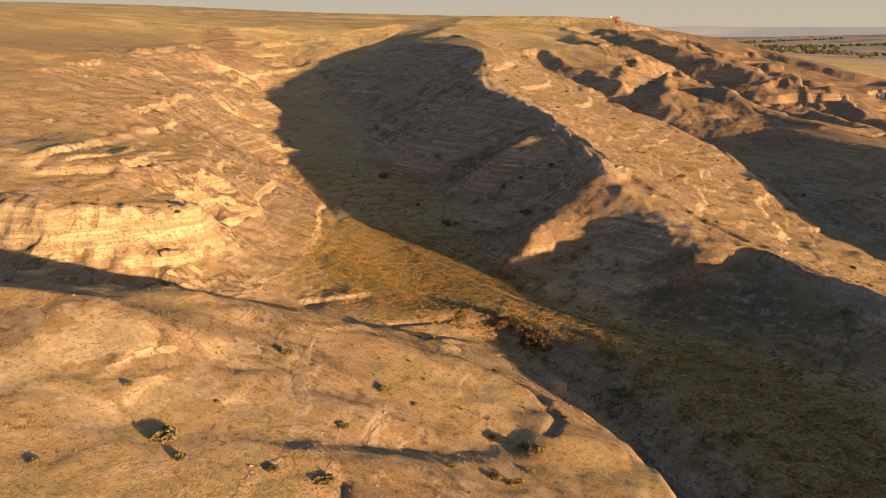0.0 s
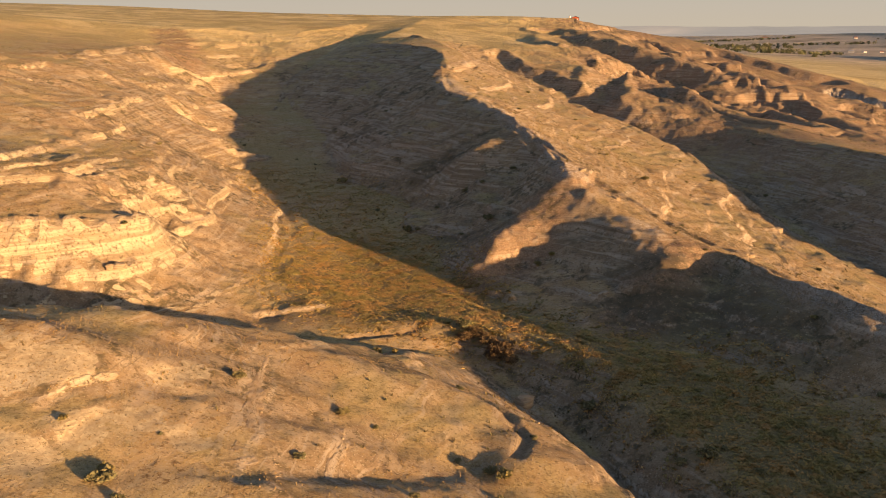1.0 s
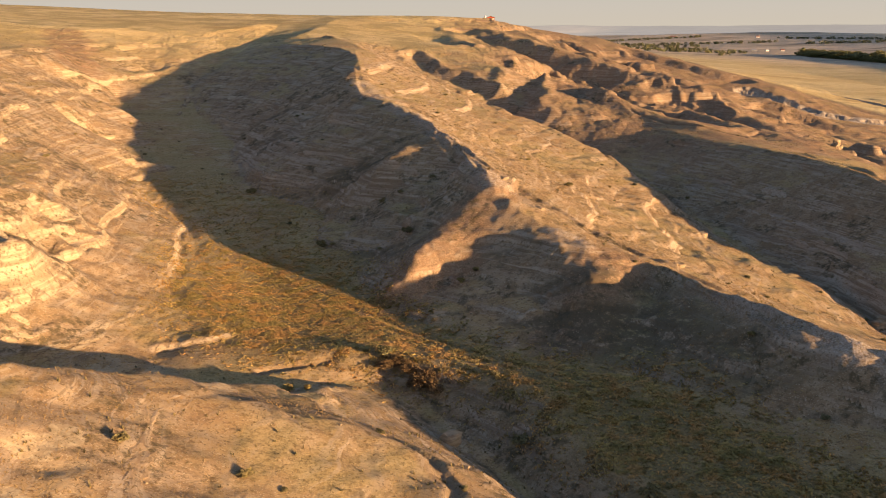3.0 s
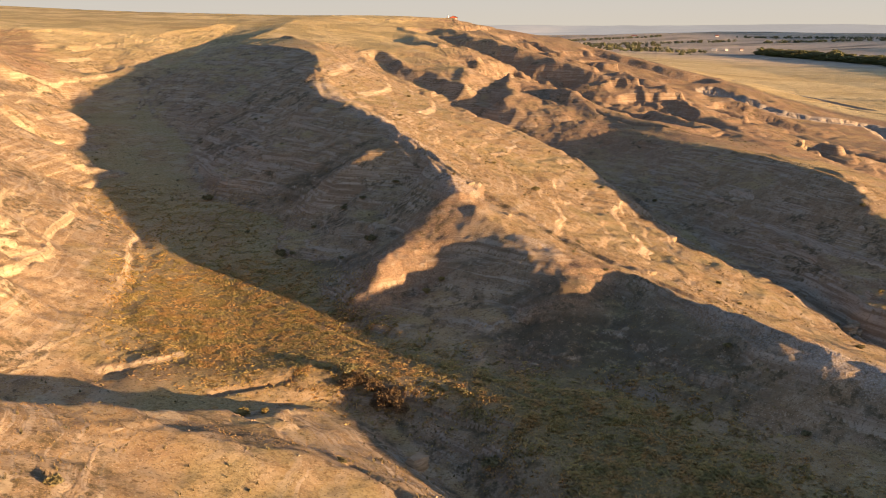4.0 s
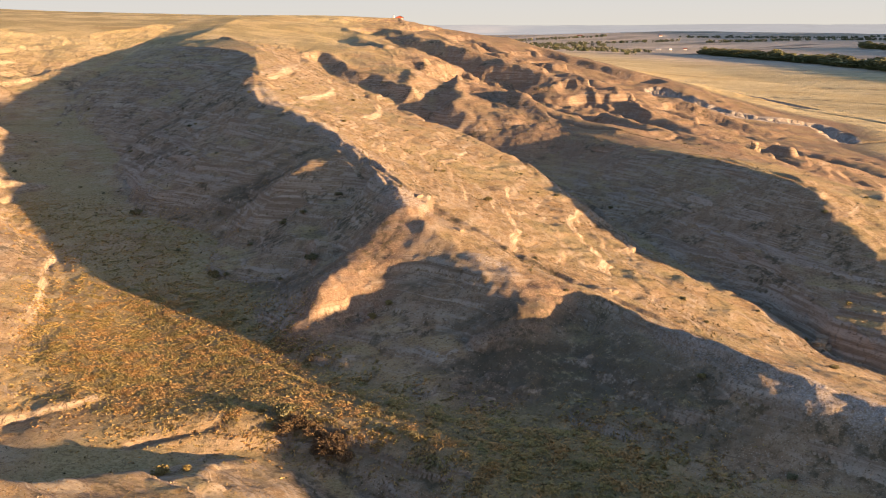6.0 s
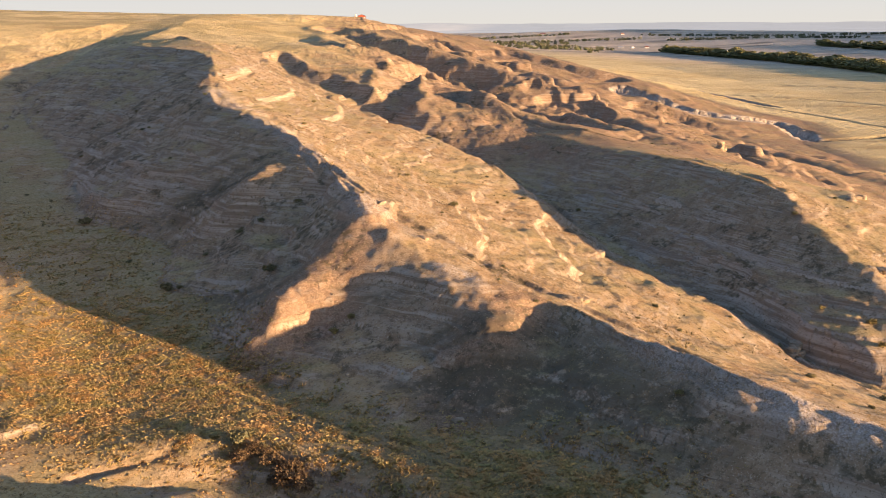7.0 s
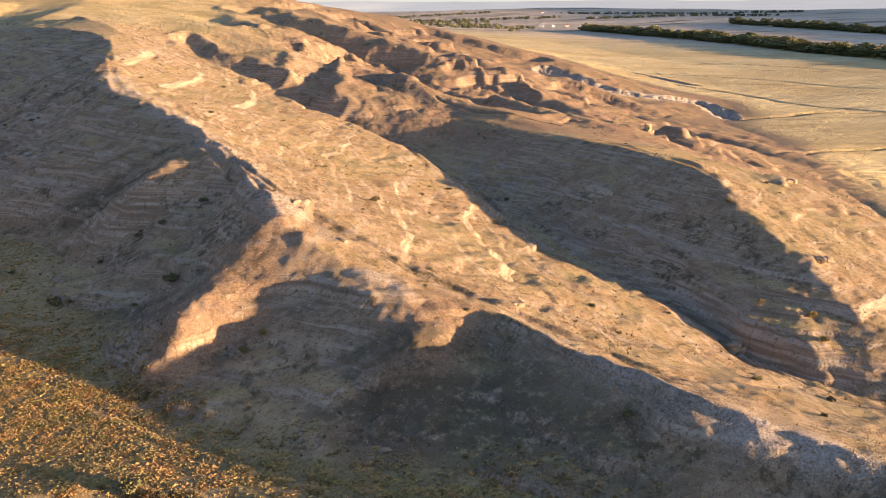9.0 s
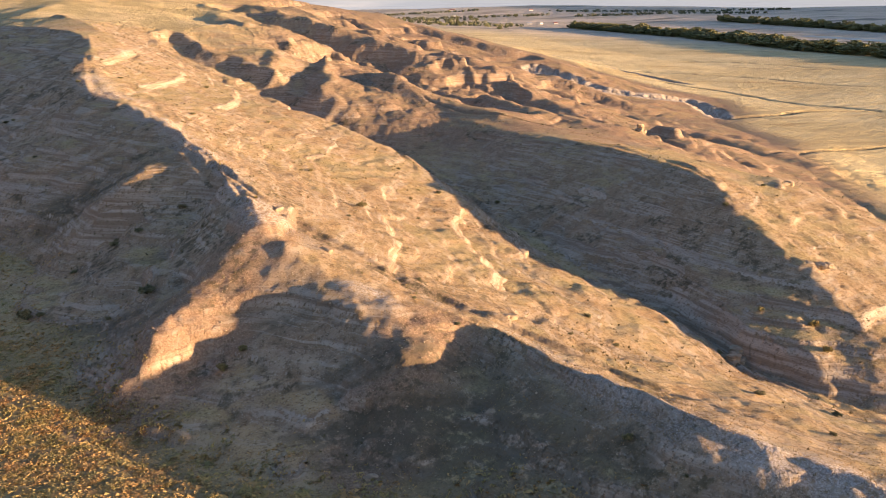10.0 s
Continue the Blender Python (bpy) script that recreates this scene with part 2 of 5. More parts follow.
def rough(x, y, size, octaves=4, seed=0, gain=0.5):
    """Fractal noise about -1 to 1 whose largest bumps are that many metres across."""
    out, amp, total = np.zeros(np.shape(x)), 1.0, 0.0
    for k in range(octaves):
        c, d = math.cos(0.6 * k + seed), math.sin(0.6 * k + seed)
        u, v = (c * x - d * y) / size + 17.3 * k, (d * x + c * y) / size - 9.1 * k
        i, j = np.floor(u).astype(np.int64), np.floor(v).astype(np.int64)
        fu, fv = u - i, v - j
        fu, fv = fu * fu * fu * (fu * (fu * 6 - 15) + 10), fv * fv * fv * (fv * (fv * 6 - 15) + 10)
        a = lattice(i, j, seed + k) * (1 - fu) + lattice(i + 1, j, seed + k) * fu
        b = lattice(i, j + 1, seed + k) * (1 - fu) + lattice(i + 1, j + 1, seed + k) * fu
        out += amp * (a * (1 - fv) + b * fv)
        total += amp
        amp *= gain
        size *= 0.5
    return out / total * 1.5


def blur(a, n):
    for k in range(n):
        e = np.pad(a, 1, mode="edge")
        a = 0.25 * a + 0.125 * (e[:-2, 1:-1] + e[2:, 1:-1] + e[1:-1, :-2] + e[1:-1, 2:]) + 0.0625 * (e[:-2, :-2] + e[2:, 2:] + e[2:, :-2] + e[:-2, 2:])
    return a


def inside(poly, x, y):
    hit = np.zeros(np.shape(x), bool)
    for (x0, y0), (x1, y1) in zip(poly, poly[1:] + poly[:1]):
        if y0 != y1:
            hit ^= ((y0 > y) != (y1 > y)) & (x < (x1 - x0) * (y - y0) / (y1 - y0) + x0)
    return hit


def near_line(line, x, y, reach):
    """Distance from a plan line, at most reach."""
    best = np.full(np.shape(x), float(reach))
    for (ax, ay), (bx, by) in zip(line[:-1], line[1:]):
        box = (x > min(ax, bx) - reach) & (x < max(ax, bx) + reach) & (y > min(ay, by) - reach) & (y < max(ay, by) + reach)
        if box.any():
            px, py, dx, dy = x[box] - ax, y[box] - ay, bx - ax, by - ay
            t = np.clip((px * dx + py * dy) / (dx * dx + dy * dy), 0, 1)
            best[box] = np.minimum(best[box], np.hypot(px - t * dx, py - t * dy))
    return best


# water running off the slopes cuts rills: flow gathered cell by cell from the highest down
run = FINE[0] + 1.0 * rough(gx, gy, 22, 4, 5)
flow, order = np.ones(run.shape), np.argsort(-run, axis=None)
drop = np.full(run.shape, -1)
best = np.zeros(run.shape)
for dj, di in ((0, 1), (1, 0), (0, -1), (-1, 0), (1, 1), (-1, -1), (1, -1), (-1, 1)):
    there = np.roll(run, (-dj, -di), (0, 1))
    fall = (run - there) / math.hypot(dj, di)
    k = fall > best
    best[k] = fall[k]
    drop[k] = (np.arange(ny)[:, None] + dj).repeat(nx, 1)[k] % ny * nx + ((np.arange(nx)[None, :] + di).repeat(ny, 0)[k] % nx)
ff, dd = flow.ravel(), drop.ravel()
for k in order.tolist():
    if dd[k] >= 0:
        ff[dd[k]] += ff[k]
fy, fx = np.gradient(blur(FINE[0], 3), 2.0)
steep = np.hypot(fx, fy)
RILLS = (blur(np.clip(np.log2(ff.reshape(run.shape)) - 1.5, 0, 5.5) * smooth(0.10, 0.35, steep), 1) * 0.33, *FINE[1:])

FLOOR_PLAN = [(p[0], p[1]) for p in LAND["foot_west"][4:]] + [(p[0], p[1]) for p in LAND["foot_east"][:0:-1]]
FLOOR = (blur(inside(FLOOR_PLAN, gx, gy).astype(float), 7) * (1 - 0.85 * smooth(162, 205, gy)), *FINE[1:])
FACE_PLAN = [(p[0] - 3, p[1]) for p in LAND["main_crest"][6:32]] + [(p[0] + 4, p[1]) for p in LAND["foot_east"][-2::-1]]
FACE = (blur(inside(FACE_PLAN, gx, gy).astype(float), 6), *FINE[1:])
PLAIN_PLAN = [(p[0], p[1]) for p in LAND["badlands_front"]] + [(190, -400), (5000, -400), (5000, 5000), (345, 5000)]

# wheel tracks and foot paths worn into the ground
TRACKS = [
    ([(28.3, 227), (32.5, 209), (37, 193), (42, 187.5), (46.5, 181), (51, 174), (57, 165.5), (62, 158.5), (67, 151), (73.4, 144), (78, 134), (82, 122), (88, 110)], 0.8),
    ([(29.9, 227.6), (34.1, 209.6), (38.4, 194), (43.2, 188.7), (47.8, 182.1), (52.3, 175.1), (58.3, 166.6), (63.3, 159.6), (68.3, 152), (74.9, 144.8), (79.6, 134.6), (83.7, 122.6), (89.6, 110.8)], 0.6),
    ([(-3, 170), (0, 165), (16, 145), (31, 127), (42, 112), (52, 92), (60, 70)], 0.45),
    ([(-1, 171), (2, 166), (17.6, 146), (32.6, 128), (43.6, 113), (53.6, 93), (62, 70)], 0.45),
    ([(8, 106), (12.5, 100), (14.2, 94), (12, 88)], 0.6),
    ([(120, 330), (127.5, 309.5), (136, 298), (146, 288)], 0.5),
    ([(118, 262), (124, 240), (126, 214), (120, 190)], 0.2),
    ([(-8, 134.5), (4, 138), (12, 138), (20, 129), (27, 119)], 0.5),
    ([(88, 200), (86, 192), (89, 184)], 0.2),
    ([(76, 180), (79, 173), (78, 167)], 0.2),
]


# single ledges of bare rock: (x, y, length, height); each faces down its slope
LEDGES = [
    (39.5, 138, 7, 1.2), (33.2, 145.5, 5, 0.5), (45.3, 147, 10, 1.7), (29, 139.5, 3, 0.8), (19.6, 164.5, 6, 1.7), (17.2, 153.6, 6, 1.0), (49, 123, 9, 1.2), (53.5, 119, 10, 0.6), (58, 118.5, 7, 0.5), (61.5, 120.5, 6, 0.5), (63.8, 117.2, 6, 0.4), (54.6, 129, 5, 0.8),
    (0.4, 126.8, 3, 1.0), (1.4, 119.6, 4, 1.0), (-10, 119, 6, 0.9), (-24, 99, 6, 1.0), (-30.5, 81, 11, 1.6), (-29, 75.5, 9, 1.1), (-20, 79.5, 7, 0.7), (-15, 84, 6, 0.5), (-16, 96, 7, 0.6), (-6, 84, 7, 0.5), (-11, 73.5, 9, 0.6), (5, 90, 6, 0.5), (14, 90.5, 7, 0.5),
    (166, 211, 9, 1.3), (136.5, 170.5, 8, 1.3), (150, 190, 7, 0.8), (79.5, 206, 8, 1.2), (88, 226, 9, 1.5), (92.5, 206, 8, 1.6), (97, 182, 8, 1.2), (66, 160, 4, 0.8), (60, 207, 7, 0.7), (76, 188, 8, 0.9), (72, 232, 9, 1.1), (66, 180, 7, 0.6), (84, 178, 7, 0.9),
    (29, 240, 7, 0.9), (14, 300, 9, 1.5), (52, 225, 8, 0.7), (48, 250, 9, 0.8), (116, 200, 10, 1.1), (113, 176, 9, 1.2), (120, 230, 12, 1.1), (119, 162, 9, 1.3),
    (10, 222, 12, 0.9), (12, 236, 14, 1.1), (6, 250, 14, 1.2), (18, 214, 9, 0.8), (-4, 280, 14, 1.3), (24, 196, 9, 0.9), (22, 204, 10, 0.9), (2, 228, 12, 1.0),
]


# long ledges along the west slope, uphill on the left hand: plan line, height
LONG_LEDGES = [
    ([(-86, 280), (-82, 320), (-83, 345), (-83, 360)], 1.9),
    ([(-82, 206), (-81, 214), (-78, 232), (-78, 255), (-79, 268)], 2.0),
    ([(-76, 156), (-74, 165), (-73, 185), (-70, 214), (-71, 226)], 2.2),
    ([(-72, 154), (-66, 169), (-65, 176)], 1.3),
    ([(-98, 414), (-82, 434), (-63, 455)], 2.0),
    ([(-108, 288), (-108, 300), (-102, 364)], 1.7),
    ([(-91, 352), (-80, 373), (-67, 393)], 1.7),
    ([(-62, 163), (-60, 187)], 1.3),
    ([(-111, 243), (-106, 272)], 1.5),
    ([(-58, 196), (-57, 214), (-60, 228)], 0.9),
    ([(-93, 300), (-91, 330), (-94, 348)], 0.9),
    ([(-24, 143.6), (-20, 145), (-15.5, 147.4)], 1.5),
]


def ledge_steps(x, y, base):
    step, face = np.zeros(np.shape(x)), np.zeros(np.shape(x))
    for cx, cy, length, tall in LEDGES:
        k = (np.abs(x - cx) < length + 4) & (np.abs(y - cy) < length + 4)
        if not k.any():
            continue
        e = 4.0
        a = np.array([cx + e, cx - e, cx, cx]), np.array([cy, cy, cy + e, cy - e])
        h = base(*a)
        ux, uy = h[0] - h[1], h[2] - h[3]
        n = math.hypot(ux, uy) + 1e-6
        ux, uy = ux / n, uy / n
        px, py = x[k] - cx, y[k] - cy
        v, u = px * ux + py * uy, py * ux - px * uy
        v = v + 0.45 * rough(x[k], y[k], 5.0, 3, 95) + 0.06 * length * rough(x[k], y[k], 16.0, 2, 98) + 0.05 * u * u / max(length, 6) * 2
        end = 1 - smooth(length * 0.35, length * 0.7, np.abs(u + 1.2 * rough(x[k], y[k], 3, 2, 96)))
        step[k] += (0.6 if cy > 115 else 0.3) * tall * end * (smooth(-0.35, 0.35, v) * (1 - smooth(0.4, 2.5 + 6.0 * tall, v)))
        face[k] = np.maximum(face[k], 0.55 * end * smooth(-0.8, -0.3, v) * (1 - smooth(0.2, 0.7, v)))
    for line, tall in LONG_LEDGES:
        p = np.array(line, float)
        k = (x > p[:, 0].min() - 18) & (x < p[:, 0].max() + 18) & (y > p[:, 1].min() - 18) & (y < p[:, 1].max() + 18)
        if not k.any():
            continue
        X, Y = x[k] + 1.6 * rough(x[k], y[k], 11, 3, 99), y[k] + 1.6 * rough(x[k], y[k], 11, 3, 100)
        best, side, past = np.full(X.shape, 30.0), np.zeros(X.shape), np.zeros(X.shape)
        for q, (a, b) in enumerate(zip(p[:-1], p[1:])):
            dx, dy = b - a
            t = ((X - a[0]) * dx + (Y - a[1]) * dy) / (dx * dx + dy * dy)
            c = np.clip(t, 0, 1)
            d = np.hypot(X - a[0] - c * dx, Y - a[1] - c * dy)
            out = np.where((t < 0) & (q == 0), -t, np.where((t > 1) & (q == len(p) - 2), t - 1, 0)) * math.hypot(dx, dy)
            m = d < best
            best[m], side[m], past[m] = d[m], np.sign(dx * (Y - a[1]) - dy * (X - a[0]))[m], out[m]
        v = best * side
        end = (1 - smooth(0, 4, past)) * smooth(-0.75, -0.2, rough(x[k], y[k], 12, 3, 94))
        step[k] += 0.6 * tall * end * smooth(-0.4, 0.4, v) * (1 - smooth(0.8, 4 + 5 * tall, v))
        face[k] = np.maximum(face[k], 0.75 * end * smooth(-0.8, -0.4, v) * (1 - smooth(0.2, 0.6, v)))
    return step, face


FLUTED = [
    [(288, 560), (298, 535), (308, 505), (332, 495), (362, 490), (353, 458), (340, 437)],
    [(430, 830), (440, 760), (446, 698), (444, 654), (440, 605)],
]   # gullies with fluted clay banks before the plain
PLAIN_GULLIES = [
    ([(340, 437), (376, 441), (422, 447), (470, 440), (540, 415)], 5.0, 2.0),
    ([(425, 600), (435, 565), (440, 531), (442, 500), (448, 476), (475, 440)], 4.0, 2.8),
    ([(480, 720), (523, 679), (543, 654), (556, 623), (580, 575), (620, 520)], 4.5, 2.6),
    ([(640, 850), (675, 809), (698, 778), (703, 736), (715, 680)], 5.0, 2.6),
    ([(250, 306), (296, 324), (345, 335), (400, 330)], 2.5, 1.4),
]
# clefts of the badlands: plan line, half width, depth
CLEFTS = [
    ([(93, 540), (99, 524), (108, 496), (120, 470), (131, 454), (140, 432)], 13, 4.2),
    ([(176, 630), (181, 580), (190, 566), (213, 555)], 12, 3.6),
    ([(245, 665), (252, 649), (268, 623), (286, 598), (297, 591)], 14, 3.8),
    ([(126, 452), (141, 439), (150, 423)], 8, 2.6),
    ([(46, 420), (50, 411), (54, 395), (61, 386), (65, 363), (69, 353), (76, 338)], 8, 2.6),
    ([(112, 436), (98, 400), (85, 366), (77, 352), (80, 335)], 10, 3.2),
    ([(176, 425), (178, 412), (180, 395), (182, 379)], 8, 3),
]


def height(x, y, full=False):
    z = base_height(x, y)
    e = 3.0
    gxs, gys = (base_height(x + e, y) - base_height(x - e, y)) / (2 * e), (base_height(x, y + e) - base_height(x, y - e)) / (2 * e)
    slope = np.hypot(gxs, gys)
    floor = sample(FLOOR, x, y)
    inner = (x > CORE[0]) & (x < CORE[1]) & (y > CORE[2]) & (y < CORE[3])
    floor = np.where(inner, floor, 0)
    plain = blur_plain(x, y)
    rise = smooth(0.07, 0.24, slope) * (1 - floor)
    z = z + rough(x, y, 45, 4, 11) * 1.1 * rise + rough(x, y, 15, 3, 13) * 0.38 * rise + rough(x, y, 260, 3, 3) * 1.5 * smooth(300, 700, np.hypot(x, y)) * (1 - plain)
    z = z - np.where(inner, sample(RILLS, x, y), 0) * (1 - floor) * (0.6 + 0.5 * rough(x, y, 30, 2, 8))
    # ribs and clefts running down the long west face
    west = sample(FACE, x, y) * inner
    rib = rough(0.34 * x + 1.0 * y, 0.17 * x - 0.05 * y, 11, 4, 121, 0.6)
    z = z + west * (0.95 * rib - 0.25 * np.abs(rib))
    cliff = inner * smooth(0.3, 0.6, slope) * (1 - smooth(-44, -34, x)) * smooth(124, 132, y) * (1 - smooth(178, 200, y))
    z = z + cliff * (1.1 - 2.2 * np.abs(rough(x, y, 9, 4, 125, 0.6)))
    # spurs and gullies of the badlands, side by side, steep on their west sides
    across = 0.97 * x + 0.25 * y + 13 * rough(x, y, 80, 4, 81)
    wave = 2 * math.pi * (across - 201.5) / 37.0
    bad = smooth(320, 400, y + 0.35 * x) * smooth(60, 95, x + 0.1 * (y - 400)) * (1 - smooth(-6, 26, y - 640 + 0.3 * x)) * (1 - plain)
    z = z + bad * (np.sin(wave) + 0.35 * np.sin(2 * wave + 0.6)) * 2.9 * (0.5 + 1.1 * rough(x, y, 75, 3, 83)) * (1 - smooth(38, 47, z)) * smooth(-14, 4, z)
    z = z - bad * 2.0 * np.abs(rough(x, y, 30, 4, 151)) * smooth(-14, 0, z) * (1 - smooth(38, 47, z))
    for line, wide, deep in CLEFTS:
        d = near_line(line, x + 4 * rough(x, y, 22, 3, 155), y + 4 * rough(x, y, 22, 3, 156), wide * 1.6)
        z = z - deep * (1 - smooth(wide * 0.05, wide, d)) + 0.22 * deep * smooth(wide * 0.6, wide, d) * (1 - smooth(wide, wide * 1.5, d))
    # level beds of harder rock stand out as benches and ledges
    warp = z + 1.2 * rough(x, y, 70, 2, 21) + 0.35 * rough(x, y, 9, 2, 22)
    ledge = np.zeros(np.shape(z))
    badland = smooth(300, 360, y + 0.3 * x) * smooth(90, 130, x)
    bare = np.zeros(np.shape(z))
    for thick, share, phase, seed in ((6.2, 0.17, 0.9, 31), (2.3, 0.15, 0.3, 37), (0.95, 0.15, 0.1, 39)):
        patch = smooth(-0.05, 0.3, rough(x, y, 38, 3, seed) + 0.5 * rough(x, y, 8, 3, seed + 1) - 0.15 * (1 - smooth(-80, -38, x))) * rise * (1 - 0.8 * smooth(0.65, 1.0, slope))
        f = (warp + phase) / thick
        f = f - np.floor(f)
        riser = smooth(0.60, 0.70, f) if thick > 1 else smooth(0.35, 0.85, f)
        ledge += patch * (share + 0.26 * badland - 0.06 * (1 - smooth(-80, -38, x)) * (y > 125)) * thick * (riser - f)
        bare = np.maximum(bare, (1.0 if thick > 3 else 0.6) * patch * smooth(0.58, 0.61, f) * (1 - smooth(0.66, 0.74, f)))
    # a smooth foot slope with fine cattle terraces west of the meadow
    calm = smooth(-44, -38, x) * (1 - smooth(-20, -14, x)) * smooth(128, 134, y) * (1 - smooth(170, 182, y))
    bare = bare * (1 - 0.9 * calm)
    z = z + ledge * smooth(0.08, 0.3, slope) * (1 - 0.9 * calm) + 0.05 * calm * np.sin(2 * math.pi * warp / 0.55)
    z = z + rise * (0.2 * rough(x, y, 6.5, 4, 41) + (0.09 + 0.06 * smooth(115, 135, y)) * rough(x, y, 1.8, 3, 43, 0.6)) + 0.10 * rough(x, y, 5, 3, 45) * (1 - plain)
    z = z + plain * 0.35 * rough(x * 0.35, y, 40, 3, 47)
    z = z + smooth(1750, 3300, 0.75 * x + 0.62 * y) * smooth(200, 1500, x) * (9 + 13 * rough(x, y, 900, 4, 77)) + smooth(1750, 2600, 0.75 * x + 0.62 * y) * smooth(900, 2000, x) * 14
    # marks the plain's gullies, which are coloured dark for their shade
    gully_shade = np.zeros(np.shape(z))
    for line, wide, deep in PLAIN_GULLIES:
        d = near_line(line, x + 5 * rough(x, y, 50, 3, 55), y + 5 * rough(x, y, 50, 3, 56), wide * 2.5)
        z = z - 0.6 * deep * (1 - smooth(wide * 0.15, wide * 0.85, d))
        gully_shade = np.maximum(gully_shade, 1 - smooth(wide * 0.3, wide * 0.9, d))
    flute = np.abs(rough(x, y, 5.5, 4, 57, 0.6))
    clay = np.zeros(np.shape(z))
    for line in FLUTED:
        d = near_line(line, x, y, 30.0)
        cut = 1 - smooth(3.0, 8.0, d + 8.0 * flute + 3.0 * rough(x, y, 30, 2, 58) - 2.0)
        z = z - 4.2 * cut * (1 - smooth(11, 14, d))
        clay = np.maximum(clay, 1 - smooth(7, 12, d))
    worn = np.zeros(np.shape(z))
    for line, wide in TRACKS:
        d = near_line(line, x + 0.7 * rough(x, y, 14, 2, 51), y + 0.7 * rough(x, y, 14, 2, 52), 4.0)
        k = 1 - smooth(wide * 0.5, wide * 1.7, d)
        worn = np.maximum(worn, k * min(1, wide / 0.5))
    z = z - (0.62 - 0.58 * floor) * worn
    step, face = ledge_steps(x, y, base_height)
    z = z + step
    bare = np.maximum(bare, face)
    if not full:
        return z
    return z, dict(bare=np.maximum(bare * smooth(0.12, 0.3, slope), face), floor=floor, plain=plain, worn=worn * (1 - 0.7 * floor), slope=slope, clay=clay, ledge=rise, rib=np.maximum(west * smooth(0.0, 0.45, -rib), gully_shade))


def blur_plain(x, y):
    """1 on the level plain beyond the badlands, 0 on the hills."""
    edge = near_line(PLAIN_PLAN[:len(LAND["badlands_front"])], x, y, 30.0)
    return np.where(inside(PLAIN_PLAN, x, y), smooth(-4, 24, edge), 0.0)


def axis(lo, hi, step, parts):
    """Lines set closely from lo to hi, then ever wider out to the ends: parts are (end, growth by metre) after hi and before lo."""
    mid = list(np.arange(lo, hi + step / 2, step))
    ends = []
    for side, start, stretch in ((1, mid[-1], parts[1]), (-1, lo, parts[0])):
        v, s, out = start, step, []
        for end, grow in stretch:
            while side * v < side * end:
                s += grow * s
                v += side * s
                out.append(v)
        ends.append(out)
    return np.array(ends[1][::-1] + mid + ends[0])


# the relief must not move the crests and feet: hang the sheet again with the relief taken off
for again in range(2):
    relief = blur(height(gx, gy) - FINE[0], 2) if again == 0 else relief + blur(height(gx, gy) - FINE[0] - relief, 2)
    FINE = (*draped(LAND, *CORE, 2.0, FINE[0], relief), 2.0)

xs = axis(-68, 150, STEP, (((-130, 0.02), (-3000, 0.10)), ((640, 0.008), (4900, 0.09))))
ys = axis(62, 262, STEP, (((40, 0.03), (-500, 0.15)), ((640, 0.007), (4900, 0.08))))
GX, GY = np.meshgrid(xs, ys)
GZ, MASK = height(GX, GY, True)
sy, sx = np.gradient(GZ, ys, xs)
SLOPE = np.hypot(sx, sy)
# bare rock where a bed crops out or the ground is too steep for soil
rock = np.clip(np.maximum(MASK["bare"] * 0.95 * smooth(0.35, 0.75, SLOPE), smooth(0.78, 1.2, SLOPE - 0.2 * smooth(-44, -38, GX) * (1 - smooth(-20, -14, GX)) * (GY > 130) * (GY < 180) - 0.3 * (1 - smooth(-62, -48, GX)))), 0, 1)
zw = GZ + 0.8 * rough(GX, GY, 60, 2, 21) + 0.12 * rough(GX, GY, 5, 2, 23)
strata = rough(7.0 * zw, 0.10 * (GX - GY), 9, 4, 131, 0.6)
rock = np.maximum(rock, 0.75 * smooth(0.05, 0.5, strata - 0.42 * (1 - smooth(-60, -35, GX)) + 0.35 * rough(GX, GY, 15, 5, 61, 0.65)) * smooth(0.2, 0.5, SLOPE))
rust = np.maximum(1 - smooth(3, 10, near_line([(p[0] + 2, p[1] - 2) for p in LAND["spur_lit"]], GX, GY, 12.0)), 1 - smooth(2, 8, near_line([p[:2] for p in LAND["spur_mid"]], GX, GY, 10.0)))
rust = np.maximum(rust, 0.8 * smooth(300, 350, GY + 0.4 * GX) * smooth(60, 110, GX) * (1 - MASK["plain"]))
rust = np.maximum(rust, 1 - smooth(5, 13, near_line([(-113, 441), (-104, 411), (-94, 372)], GX + 5 * rough(GX, GY, 14, 3, 63), GY, 16.0)))
rust = rust * (1 - MASK["clay"])
rock = np.maximum(rock, 0.9 * MASK["clay"])
# bare chalky pads: place and reach in metres
PADS = [
    (-36, 81, 4.5), (-32.5, 82.5, 3.6), (-31, 70.5, 3.4), (-28.5, 74, 2.8), (-24.5, 87, 2.6), (-22, 90, 1.8), (-24.5, 78, 2.8), (-20, 76, 2.2), (-40, 74, 4),
    (17.5, 116.5, 2), (1.4, 127, 2), (-12, 112, 3),
]
pads = np.zeros(GX.shape)
wob = 0.55 * rough(GX, GY, 2.6, 4, 171, 0.6)
for px, py, reach in PADS:
    i0, i1, j0, j1 = *np.searchsorted(xs, (px - 2 * reach, px + 2 * reach)), *np.searchsorted(ys, (py - 2 * reach, py + 2 * reach))
    k = (slice(j0, j1), slice(i0, i1))
    pads[k] = np.maximum(pads[k], 1 - smooth(0.55, 1.0, np.hypot(GX[k] - px, GY[k] - py) / reach + wob[k]))
